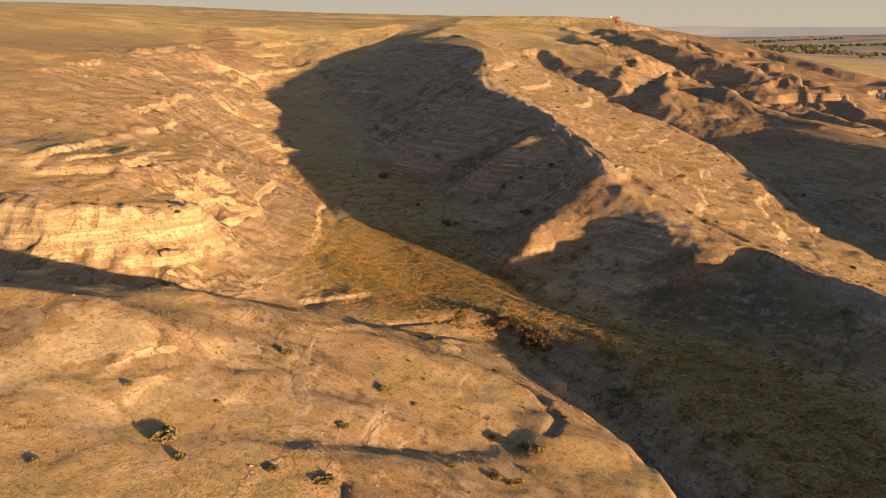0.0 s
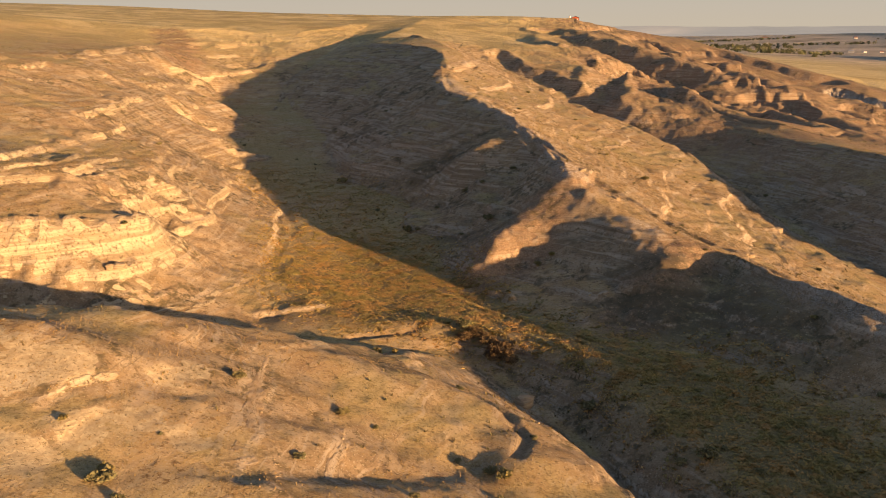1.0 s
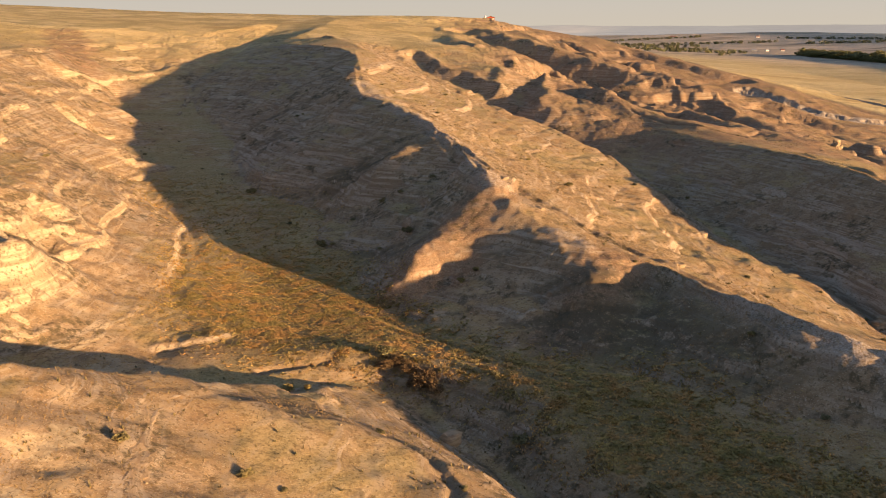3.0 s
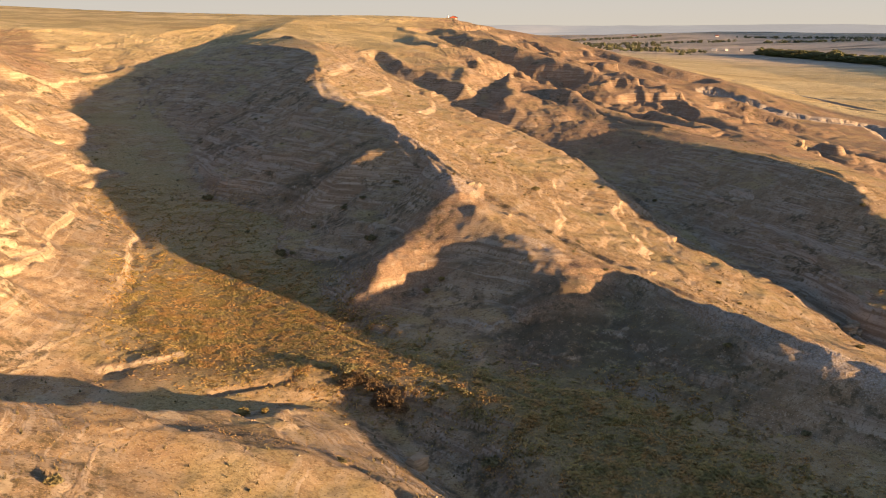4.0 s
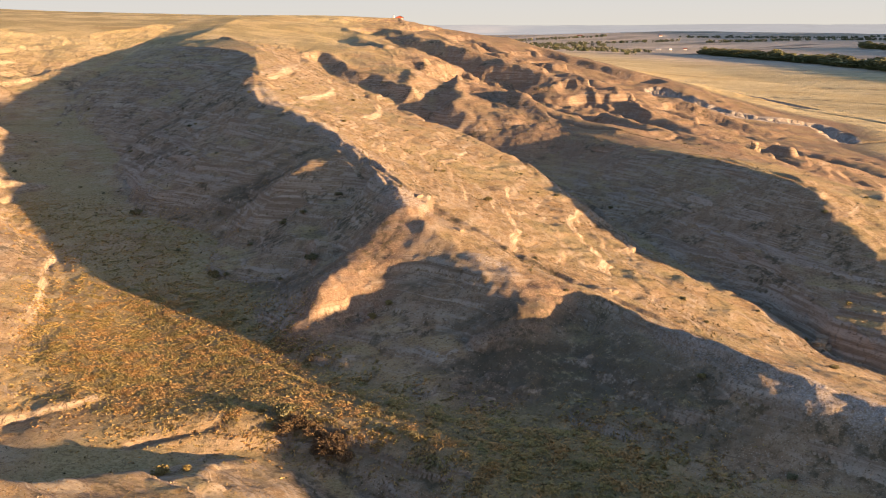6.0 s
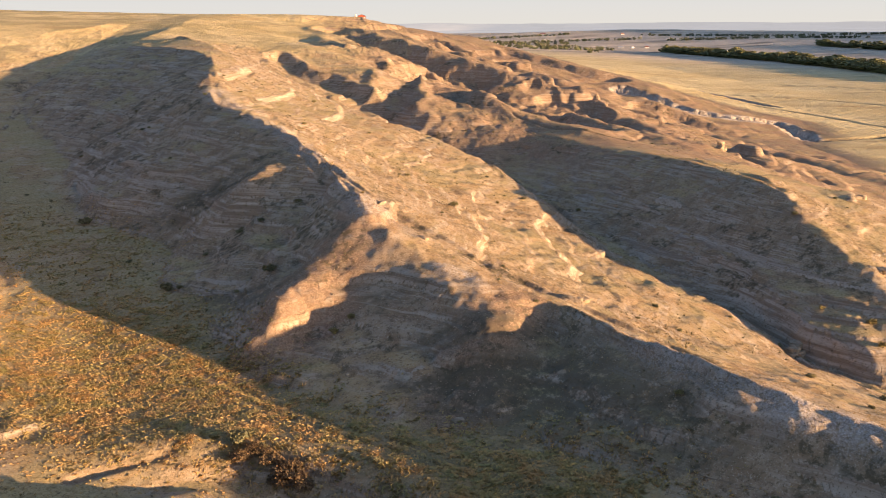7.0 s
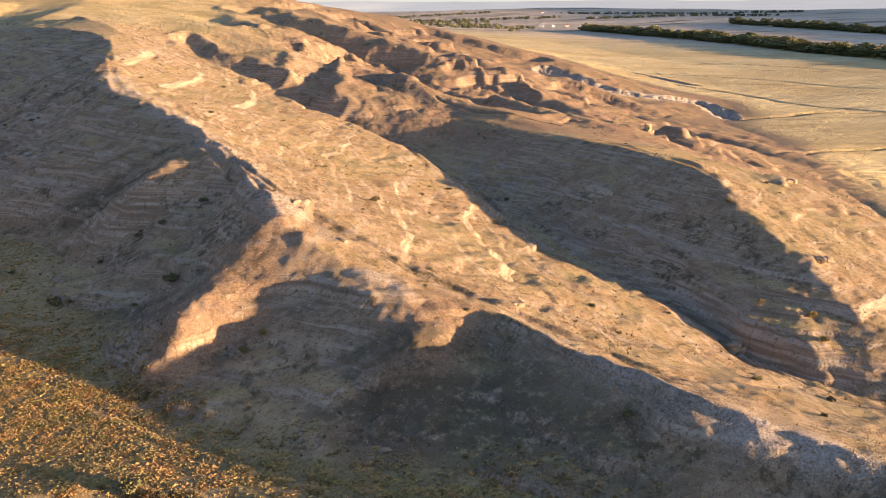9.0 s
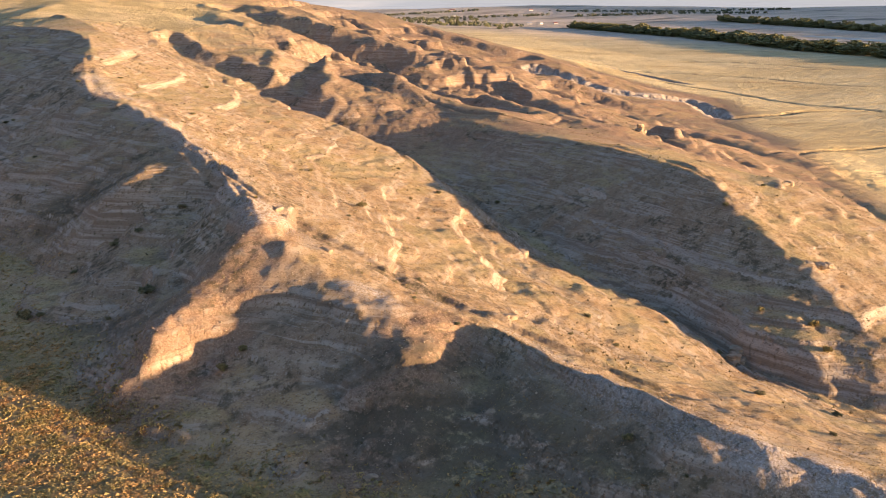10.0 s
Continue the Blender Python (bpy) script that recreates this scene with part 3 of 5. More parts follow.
crest = (1 - smooth(0.5, 6.5, near_line([(p[0] + 1.6, p[1] + 0.4) for p in LAND["main_crest"][9:30]], GX, GY, 9.0))) * smooth(-0.5, 0.2, rough(GX, GY, 9, 4, 141))


def grid_mesh(name, X, Y, Z, masks):
    rows, cols = X.shape
    me = bpy.data.meshes.new(name)
    me.vertices.add(cols * rows)
    me.vertices.foreach_set("co", np.stack([X, Y, Z], -1).astype(np.float32).ravel())
    k = np.arange(cols * rows).reshape(rows, cols)
    q = np.stack([k[:-1, :-1], k[:-1, 1:], k[1:, 1:], k[1:, :-1]], -1).reshape(-1, 4)
    me.loops.add(q.size)
    me.loops.foreach_set("vertex_index", q.ravel().astype(np.int32))
    me.polygons.add(len(q))
    me.polygons.foreach_set("loop_start", np.arange(0, q.size, 4, dtype=np.int32))
    me.update(calc_edges=True)
    me.shade_smooth()
    for key, value in masks.items():
        me.attributes.new(key, "FLOAT", "POINT").data.foreach_set("value", value.astype(np.float32).ravel())
    return me


class Nodes:
    """Short hands for building a material."""

    def __init__(self, name, roughness=0.9):
        self.mat = bpy.data.materials.new(name)
        self.mat.use_nodes = True
        self.tree = self.mat.node_tree
        self.bsdf = self.tree.nodes["Principled BSDF"]
        self.bsdf.inputs["Roughness"].default_value = roughness
        self.bsdf.inputs["Specular IOR Level"].default_value = 0.15
        self.place = self.tree.nodes.new("ShaderNodeNewGeometry").outputs["Position"]

    def put(self, socket, value):
        if isinstance(value, bpy.types.NodeSocket):
            self.tree.links.new(value, socket)
        elif isinstance(value, tuple) and len(value) == 3 and socket.type == "RGBA":
            socket.default_value = (*value, 1)
        else:
            socket.default_value = value

    def noise(self, size, detail=4.0, scale=(1, 1, 1), rough=0.55):
        m = self.tree.nodes.new("ShaderNodeMapping")
        m.inputs["Scale"].default_value = [v / size for v in scale]
        self.tree.links.new(self.place, m.inputs["Vector"])
        n = self.tree.nodes.new("ShaderNodeTexNoise")
        n.inputs["Scale"].default_value, n.inputs["Detail"].default_value, n.inputs["Roughness"].default_value = 1.0, detail, rough
        self.tree.links.new(m.outputs[0], n.inputs["Vector"])
        return n.outputs["Fac"]

    def cells(self, size, scale=(1, 1, 1), feature="F1"):
        m = self.tree.nodes.new("ShaderNodeMapping")
        m.inputs["Scale"].default_value = [v / size for v in scale]
        self.tree.links.new(self.place, m.inputs["Vector"])
        n = self.tree.nodes.new("ShaderNodeTexVoronoi")
        n.feature = feature
        n.inputs["Scale"].default_value = 1.0
        self.tree.links.new(m.outputs[0], n.inputs["Vector"])
        return n.outputs["Distance"]

    def step(self, value, lo, hi):
        n = self.tree.nodes.new("ShaderNodeMapRange")
        n.interpolation_type = "SMOOTHSTEP"
        self.put(n.inputs["Value"], value)
        n.inputs["From Min"].default_value, n.inputs["From Max"].default_value = lo, hi
        return n.outputs["Result"]

    def math(self, op, a, b=0.0):
        n = self.tree.nodes.new("ShaderNodeMath")
        n.operation = op
        self.put(n.inputs[0], a)
        self.put(n.inputs[1], b)
        return n.outputs[0]

    def mix(self, fac, a, b, kind="MIX"):
        n = self.tree.nodes.new("ShaderNodeMix")
        n.data_type, n.blend_type = "RGBA", kind
        self.put(n.inputs["Factor"], fac)
        self.put(n.inputs[6], a)
        self.put(n.inputs[7], b)
        return n.outputs[2]

    def attribute(self, name):
        n = self.tree.nodes.new("ShaderNodeAttribute")
        n.attribute_name = name
        return n.outputs["Fac"]

    def chance(self):
        return self.tree.nodes.new("ShaderNodeObjectInfo").outputs["Random"]

    def island(self):
        return self.tree.nodes.new("ShaderNodeNewGeometry").outputs["Random Per Island"]

    def color(self, value):
        self.put(self.bsdf.inputs["Base Color"], value)
        return self

    def bump(self, value, strength=0.5, distance=0.1):
        n = self.tree.nodes.new("ShaderNodeBump")
        n.inputs["Strength"].default_value, n.inputs["Distance"].default_value = strength, distance
        self.put(n.inputs["Height"], value)
        self.tree.links.new(n.outputs[0], self.bsdf.inputs["Normal"])
        return self


def ground_material():
    n = Nodes("dry_earth_and_rock", 0.95)
    patches, mid, fine, grit = n.noise(26, 5), n.noise(5.0, 5), n.noise(0.9, 5, rough=0.65), n.noise(0.22, 3, rough=0.7)
    soil = n.mix(n.step(patches, 0.35, 0.65), (0.36, 0.225, 0.095), (0.45, 0.31, 0.15))
    soil = n.mix(n.step(mid, 0.42, 0.68), soil, (0.48, 0.35, 0.185))
    soil = n.mix(n.step(fine, 0.52, 0.66), soil, (0.19, 0.108, 0.045))
    soil = n.mix(n.step(grit, 0.56, 0.68), soil, (0.50, 0.41, 0.28))
    weeds = n.math("MULTIPLY", n.step(n.noise(9, 4), 0.50, 0.66), n.step(n.noise(0.7, 3, rough=0.7), 0.5, 0.62))
    soil = n.mix(n.math("MULTIPLY", weeds, 0.75), soil, (0.115, 0.095, 0.038))
    pebbles = n.cells(0.16)
    stony = n.step(n.noise(8, 5, rough=0.65), 0.42, 0.56)
    soil = n.mix(n.math("MULTIPLY", stony, n.step(n.noise(0.26, 3, rough=0.7), 0.50, 0.60)), soil, (0.335, 0.225, 0.115))
    russet = n.mix(n.step(n.noise(0.3, 4, rough=0.75), 0.42, 0.60), (0.21, 0.125, 0.072), (0.37, 0.25, 0.155))
    soil = n.mix(n.math("MULTIPLY", n.attribute("rust"), n.step(n.noise(5, 5, rough=0.7), 0.30, 0.50)), soil, russet)
    scabs = n.math("MULTIPLY", n.step(n.noise(3.4, 6, rough=0.72), 0.56, 0.63), n.math("SUBTRACT", 1.0, n.attribute("plateau")))
    soil = n.mix(n.math("MULTIPLY", scabs, 0.5), soil, (0.225, 0.14, 0.088))
    chalk = n.math("MULTIPLY", n.step(n.noise(6.0, 6, (1, 1, 2.2), 0.66), 0.545, 0.585), n.math("MULTIPLY", n.math("ADD", 0.4, n.math("MULTIPLY", n.attribute("cream"), 0.5)), n.math("SUBTRACT", 1.0, n.attribute("plateau"))))
    chalky = n.mix(n.step(n.noise(0.7, 5, rough=0.7), 0.42, 0.62), (0.42, 0.33, 0.205), (0.56, 0.46, 0.30))
    soil = n.mix(n.math("MULTIPLY", chalk, 0.85), soil, chalky)
    grey = n.mix(n.step(n.noise(3.0, 5, rough=0.65), 0.40, 0.62), (0.23, 0.16, 0.10), (0.35, 0.27, 0.185))
    grey = n.mix(n.step(fine, 0.54, 0.66), grey, (0.17, 0.125, 0.075))
    grey = n.mix(n.step(grit, 0.56, 0.70), grey, (0.46, 0.39, 0.29))
    soil = n.mix(n.math("MULTIPLY", n.attribute("steep"), 0.8), soil, grey)
    beds = n.noise(1.0, 5, (0.05, 0.05, 1.6), 0.6)
    stone = n.mix(n.step(beds, 0.36, 0.64), n.mix(n.attribute("cream"), (0.25, 0.18, 0.115), (0.33, 0.25, 0.155)), n.mix(n.attribute("cream"), (0.44, 0.365, 0.27), (0.52, 0.43, 0.285)))
    stone = n.mix(n.step(n.noise(0.8, 5, rough=0.7), 0.54, 0.70), stone, (0.27, 0.20, 0.125))
    stone = n.mix(n.attribute("clay"), stone, n.mix(n.step(n.noise(2.5, 5, rough=0.7), 0.40, 0.60), (0.34, 0.28, 0.215), (0.50, 0.43, 0.34)))
    cracks = n.step(n.noise(0.6, 6, (1, 1, 0.5), 0.75), 0.36, 0.46)
    stone = n.mix(cracks, (0.27, 0.205, 0.135), stone)
    turf = n.mix(n.step(n.noise(6, 4), 0.40, 0.62), (0.28, 0.225, 0.105), (0.38, 0.27, 0.125))
    turf = n.mix(n.math("MULTIPLY", n.step(n.noise(1.1, 4, rough=0.65), 0.46, 0.62), 0.7), turf, (0.23, 0.19, 0.08))
    turf = n.mix(n.step(grit, 0.58, 0.72), turf, (0.42, 0.31, 0.14))
    straw = n.mix(n.step(n.noise(70, 5, (0.35, 1, 1)), 0.38, 0.62), (0.60, 0.465, 0.225), (0.70, 0.57, 0.30))
    straw = n.mix(n.math("MULTIPLY", n.step(n.noise(14, 5, (0.25, 1, 1)), 0.52, 0.70), 0.6), straw, (0.36, 0.24, 0.10))
    straw = n.mix(n.math("MULTIPLY", n.step(n.noise(1.6, 4), 0.5, 0.7), 0.35), straw, (0.30, 0.21, 0.09))
    # far land: pale tones with the distance haze mixed into the base colour
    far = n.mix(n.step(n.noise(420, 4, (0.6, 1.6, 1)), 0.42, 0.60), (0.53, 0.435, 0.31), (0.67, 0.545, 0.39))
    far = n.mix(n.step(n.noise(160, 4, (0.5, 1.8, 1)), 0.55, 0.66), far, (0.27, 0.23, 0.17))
    c = n.mix(n.attribute("plateau"), soil, straw)
    c = n.mix(n.attribute("floor"), c, turf)
    c = n.mix(n.attribute("plain"), c, straw)
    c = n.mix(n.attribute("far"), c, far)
    olive = n.math("MULTIPLY", n.step(n.noise(19, 5, rough=0.6), 0.42, 0.58), n.math("SUBTRACT", 1.0, n.math("MULTIPLY", n.attribute("steep"), 0.9)))
    olive = n.math("MULTIPLY", olive, n.math("SUBTRACT", 1.0, n.math("MAXIMUM", n.attribute("floor"), n.math("MAXIMUM", n.attribute("plain"), n.attribute("far")))))
    c = n.mix(n.math("MULTIPLY", olive, 0.7), c, n.mix(n.step(n.noise(0.5, 4, rough=0.7), 0.42, 0.62), (0.45, 0.36, 0.17), (0.25, 0.20, 0.08)))
    lines = n.math("MULTIPLY", n.step(n.noise(1.0, 4, (0.04, 0.04, 2.4), 0.6), 0.52, 0.60), n.math("MULTIPLY", n.math("ADD", 0.3, n.math("MULTIPLY", n.attribute("steep"), 0.7)), n.step(n.noise(12, 4), 0.38, 0.54)))
    lines = n.math("MULTIPLY", lines, n.math("SUBTRACT", 1.0, n.math("MAXIMUM", n.attribute("floor"), n.math("MAXIMUM", n.attribute("plain"), n.math("MAXIMUM", n.attribute("far"), n.attribute("plateau"))))))
    c = n.mix(n.math("MULTIPLY", lines, 0.5), c, (0.49, 0.415, 0.315))
    seams = n.math("MULTIPLY", n.step(n.noise(0.8, 5, (0.05, 0.05, 2.6), 0.65), 0.56, 0.64), n.math("MULTIPLY", n.attribute("steep"), n.step(n.noise(16, 4), 0.42, 0.56)))
    c = n.mix(n.math("MULTIPLY", seams, 0.5), c, (0.12, 0.09, 0.06))
    edge = n.step(n.math("ADD", n.attribute("rock"), n.math("MULTIPLY", n.math("SUBTRACT", n.noise(1.3, 5, rough=0.7), 0.5), 0.9)), 0.36, 0.62)
    c = n.mix(edge, c, stone)
    c = n.mix(n.math("MULTIPLY", n.math("MULTIPLY", n.attribute("rust"), n.step(n.noise(2.4, 5, rough=0.72), 0.34, 0.54)), 0.8), c, russet)
    # worn earth of the tracks, its colour darkened for shade in the ruts
    c = n.mix(n.math("MULTIPLY", n.attribute("worn"), 0.55), c, (0.24, 0.17, 0.10))
    n.color(c)
    lumps = n.math("ADD", n.math("MULTIPLY", fine, 0.22), n.math("MULTIPLY", grit, 0.34))
    lumps = n.math("SUBTRACT", lumps, n.math("MULTIPLY", n.math("MULTIPLY", pebbles, n.math("ADD", 0.25, stony)), 0.10))
    lumps = n.math("ADD", lumps, n.math("MULTIPLY", n.math("MULTIPLY", cracks, edge), 0.25))
    brush = n.math("MULTIPLY", n.step(n.noise(11, 5, rough=0.7), 0.50, 0.60), n.step(n.noise(1.8, 5, rough=0.75), 0.44, 0.56))
    c = n.mix(n.math("MULTIPLY", n.math("MULTIPLY", brush, n.attribute("steep")), n.math("SUBTRACT", 0.75, edge)), c, (0.075, 0.065, 0.035))
    # dark brush in the west face's clefts; on the plain, painted gully shade
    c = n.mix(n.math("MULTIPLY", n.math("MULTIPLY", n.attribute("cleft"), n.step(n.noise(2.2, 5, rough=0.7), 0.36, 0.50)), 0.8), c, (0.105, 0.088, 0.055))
    c = n.mix(n.math("MULTIPLY", n.step(n.math("ADD", n.attribute("pads"), n.math("MULTIPLY", n.math("SUBTRACT", n.noise(0.8, 5, rough=0.7), 0.5), 1.1)), 0.42, 0.62), 0.7), c, chalky)
    strewn = n.math("MULTIPLY", n.attribute("crest"), n.step(n.noise(0.55, 5, rough=0.75), 0.40, 0.52))
    c = n.mix(n.math("MULTIPLY", strewn, 0.9), c, n.mix(n.step(grit, 0.4, 0.6), (0.30, 0.25, 0.205), (0.55, 0.48, 0.40)))
    specks = n.step(n.noise(0.4, 4, rough=0.8), 0.555, 0.64)
    c = n.mix(n.math("MULTIPLY", specks, 0.75), c, (0.125, 0.095, 0.05))
    n.color(c)
    stalks = n.math("MULTIPLY", n.math("ADD", n.noise(0.35, 4, rough=0.75), n.noise(1.5, 4, (0.6, 1, 1), 0.7)), n.math("MAXIMUM", n.attribute("plain"), n.math("MAXIMUM", n.attribute("plateau"), n.attribute("floor"))))
    lumps = n.math("ADD", lumps, n.math("MULTIPLY", stalks, 1.6))
    swells = n.math("ADD", n.math("MULTIPLY", n.math("MULTIPLY", n.noise(6, 3, (0.5, 1, 1)), n.attribute("plain")), 10.0), n.math("MULTIPLY", n.math("MULTIPLY", n.noise(45, 4), n.attribute("far")), 40.0))
    lumps = n.math("ADD", lumps, swells)
    n.bump(lumps, 1.0, 0.3)
    return n.mat


# where the ground takes the haze-paled colours
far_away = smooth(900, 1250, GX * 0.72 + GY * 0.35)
plateau = smooth(340, 520, GY + 0.5 * np.abs(np.minimum(GX, 0)) - 60 * smooth(0.12, 0.3, SLOPE)) * (1 - smooth(60, 200, GX)) * (1 - MASK["plain"])
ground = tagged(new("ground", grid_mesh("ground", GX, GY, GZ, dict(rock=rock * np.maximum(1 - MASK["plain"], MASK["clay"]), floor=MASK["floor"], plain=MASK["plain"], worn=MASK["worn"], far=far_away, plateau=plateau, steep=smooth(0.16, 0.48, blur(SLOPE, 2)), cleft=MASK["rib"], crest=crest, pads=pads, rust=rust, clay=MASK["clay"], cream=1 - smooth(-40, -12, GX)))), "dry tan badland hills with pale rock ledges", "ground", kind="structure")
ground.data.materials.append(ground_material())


def part(name, bm, material, parent, label=""):
    me = bpy.data.meshes.new(name)
    bm.to_mesh(me)
    bm.free()
    me.materials.append(material)
    ob = new(name, me)
    ob.parent = parent
    if label:
        ob["label"] = label
    return ob


def haze_ring():
    """Hazy sky low over the horizon, far behind everything."""
    n = Nodes("hazy_sky")
    e = n.tree.nodes.new("ShaderNodeEmission")
    up = n.tree.nodes.new("ShaderNodeSeparateXYZ")
    n.tree.links.new(n.place, up.inputs[0])
    n.put(e.inputs["Color"], n.mix(n.step(up.outputs["Z"], 40, 200), (0.66, 0.645, 0.59), (0.63, 0.635, 0.61)))
    e.inputs["Strength"].default_value = 0.315
    out = n.tree.nodes["Material Output"]
    n.tree.links.new(e.outputs[0], out.inputs["Surface"])
    bm = bmesh.new()
    ring = [[bm.verts.new((4850 * math.sin(a), 4850 * math.cos(a), z)) for z in (-60, 330)] for a in np.linspace(0, 2 * math.pi, 97)[:-1]]
    for a, b in zip(ring, ring[1:] + ring[:1]):
        bm.faces.new((a[0], b[0], b[1], a[1]))
    me = bpy.data.meshes.new("sky_haze_backdrop")
    bm.to_mesh(me)
    bm.free()
    me.materials.append(n.mat)
    tagged(new("backdrop", me), "pale hazy evening sky over the far horizon", "sky", kind="structure")


haze_ring()


def ground_z(x, y):
    """Height of the ground sheet at a place."""
    i, j = min(max(int(np.searchsorted(xs, x)) - 1, 0), len(xs) - 2), min(max(int(np.searchsorted(ys, y)) - 1, 0), len(ys) - 2)
    u, v = (x - xs[i]) / (xs[i + 1] - xs[i]), (y - ys[j]) / (ys[j + 1] - ys[j])
    return float((GZ[j, i] * (1 - u) + GZ[j, i + 1] * u) * (1 - v) + (GZ[j + 1, i] * (1 - u) + GZ[j + 1, i + 1] * u) * v)


def sheet_at(x, y, arrays):
    """The ground sheet's arrays at many places at once."""
    i, j = np.clip(np.searchsorted(xs, x) - 1, 0, len(xs) - 2), np.clip(np.searchsorted(ys, y) - 1, 0, len(ys) - 2)
    u, v = (x - xs[i]) / (xs[i + 1] - xs[i]), (y - ys[j]) / (ys[j + 1] - ys[j])
    return [(a[j, i] * (1 - u) + a[j, i + 1] * u) * (1 - v) + (a[j + 1, i] * (1 - u) + a[j + 1, i + 1] * u) * v for a in arrays]


# ---- the far distance ----
def far_hills():
    n = Nodes("hazed_hills_glow", 1.0)
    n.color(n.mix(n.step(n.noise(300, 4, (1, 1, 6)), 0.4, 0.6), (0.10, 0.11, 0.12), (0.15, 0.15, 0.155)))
    # distance haze over the hills is put in as a faint grey glow
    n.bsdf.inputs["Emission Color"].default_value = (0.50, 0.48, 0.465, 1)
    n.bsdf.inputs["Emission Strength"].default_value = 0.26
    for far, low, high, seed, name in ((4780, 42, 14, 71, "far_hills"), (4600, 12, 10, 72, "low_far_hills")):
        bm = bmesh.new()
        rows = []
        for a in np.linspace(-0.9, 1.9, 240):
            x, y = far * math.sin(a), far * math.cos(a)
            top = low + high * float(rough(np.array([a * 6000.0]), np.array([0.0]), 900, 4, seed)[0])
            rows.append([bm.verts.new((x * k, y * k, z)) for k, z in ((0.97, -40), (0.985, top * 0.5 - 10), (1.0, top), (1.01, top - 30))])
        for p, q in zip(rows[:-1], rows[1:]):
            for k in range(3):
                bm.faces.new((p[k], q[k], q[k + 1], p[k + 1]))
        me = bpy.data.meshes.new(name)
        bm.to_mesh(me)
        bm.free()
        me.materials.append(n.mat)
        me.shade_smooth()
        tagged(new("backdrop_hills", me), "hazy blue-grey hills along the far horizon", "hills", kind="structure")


far_hills()


def river():
    n = Nodes("river_water", 0.3)
    n.color((0.05, 0.065, 0.06)).bump(n.noise(4, 3), 0.15, 0.1)
    n.bsdf.inputs["Specular IOR Level"].default_value = 0.5
    line = [(1180, 300, 18), (1200, 700, 18), (1220, 1020, 20), (1250, 1170, 22), (1290, 1415, 22), (1380, 1750, 20), (1560, 2100, 20)]
    bm = bmesh.new()
    rows = []
    for x, y, w in line:
        rows.append([bm.verts.new((x + k * w, y - k * w * 0.6, -20.4)) for k in (-1, 1)])
    for p, q in zip(rows[:-1], rows[1:]):
        bm.faces.new((p[0], p[1], q[1], q[0]))
    me = bpy.data.meshes.new("river")
    bm.to_mesh(me)
    bm.free()
    me.materials.append(n.mat)
    tagged(new("water", me), "calm grey river between rows of trees", "river", kind="structure")


river()


# ---- trees ----
def leaf_material(name, dark, light, seed=0.0):
    n = Nodes(name, 0.85)
    tone = n.mix(n.island(), dark, light)
    n.color(n.mix(n.math("MULTIPLY", n.chance(), 0.45), tone, (light[0] * 1.25, light[1] * 1.05, light[2] * 0.8)))
    return n.mat


def bark_material():
    n = Nodes("bark", 0.95)
    n.color(n.mix(n.step(n.noise(0.15, 4, (1, 1, 0.2)), 0.4, 0.6), (0.10, 0.075, 0.05), (0.22, 0.18, 0.13))).bump(n.noise(0.1, 3, (1, 1, 0.25)), 0.5, 0.03)
    return n.mat


BARK = bark_material()
# cottonwood greens lightened: haze over the distant belts is in the leaf colour
LEAVES = leaf_material("hazed_cottonwood_leaves", (0.15, 0.155, 0.08), (0.225, 0.22, 0.095))
WOODS = leaf_material("far_grove_leaves", (0.085, 0.10, 0.06), (0.14, 0.145, 0.075))
SAGE = leaf_material("sagebrush_leaves", (0.10, 0.10, 0.05), (0.23, 0.205, 0.105))
GOLD = leaf_material("rabbitbrush_leaves", (0.14, 0.12, 0.05), (0.28, 0.23, 0.09))


def limb(bm, a, b, ra, rb, sides=6):
    a, b = Vector(a), Vector(b)
    turn = (b - a).to_track_quat("Z", "Y").to_matrix()
    ring = [[bm.verts.new(p + turn @ Vector((r * math.cos(2 * math.pi * k / sides), r * math.sin(2 * math.pi * k / sides), 0))) for k in range(sides)] for p, r in ((a, ra), (b, rb))]
    for k in range(sides):
        bm.faces.new((ring[0][k], ring[0][(k + 1) % sides], ring[1][(k + 1) % sides], ring[1][k]))


def clumps(bm, centre, size, count, leaf, rnd):
    """Leaf clumps: small bent quads strewn through an uneven ball."""
    for k in range(count):
        d = Vector((rnd.gauss(0, 1), rnd.gauss(0, 1), rnd.gauss(0, 1))).normalized() * (rnd.random() ** 0.4)
        p = Vector(centre) + Vector((d.x * size[0], d.y * size[1], d.z * size[2]))
        turn = Euler((rnd.uniform(-1.2, 1.2), rnd.uniform(-1.2, 1.2), rnd.uniform(0, 6.3))).to_matrix()
        s = leaf * rnd.uniform(0.6, 1.4)
        v = [bm.verts.new(p + turn @ Vector(c) * s) for c in ((-0.5, -0.35, 0.1), (0.5, -0.3, -0.1), (0.45, 0.4, 0.12), (-0.4, 0.35, -0.08))]
        bm.faces.new((v[0], v[1], v[2]))
        bm.faces.new((v[0], v[2], v[3]))


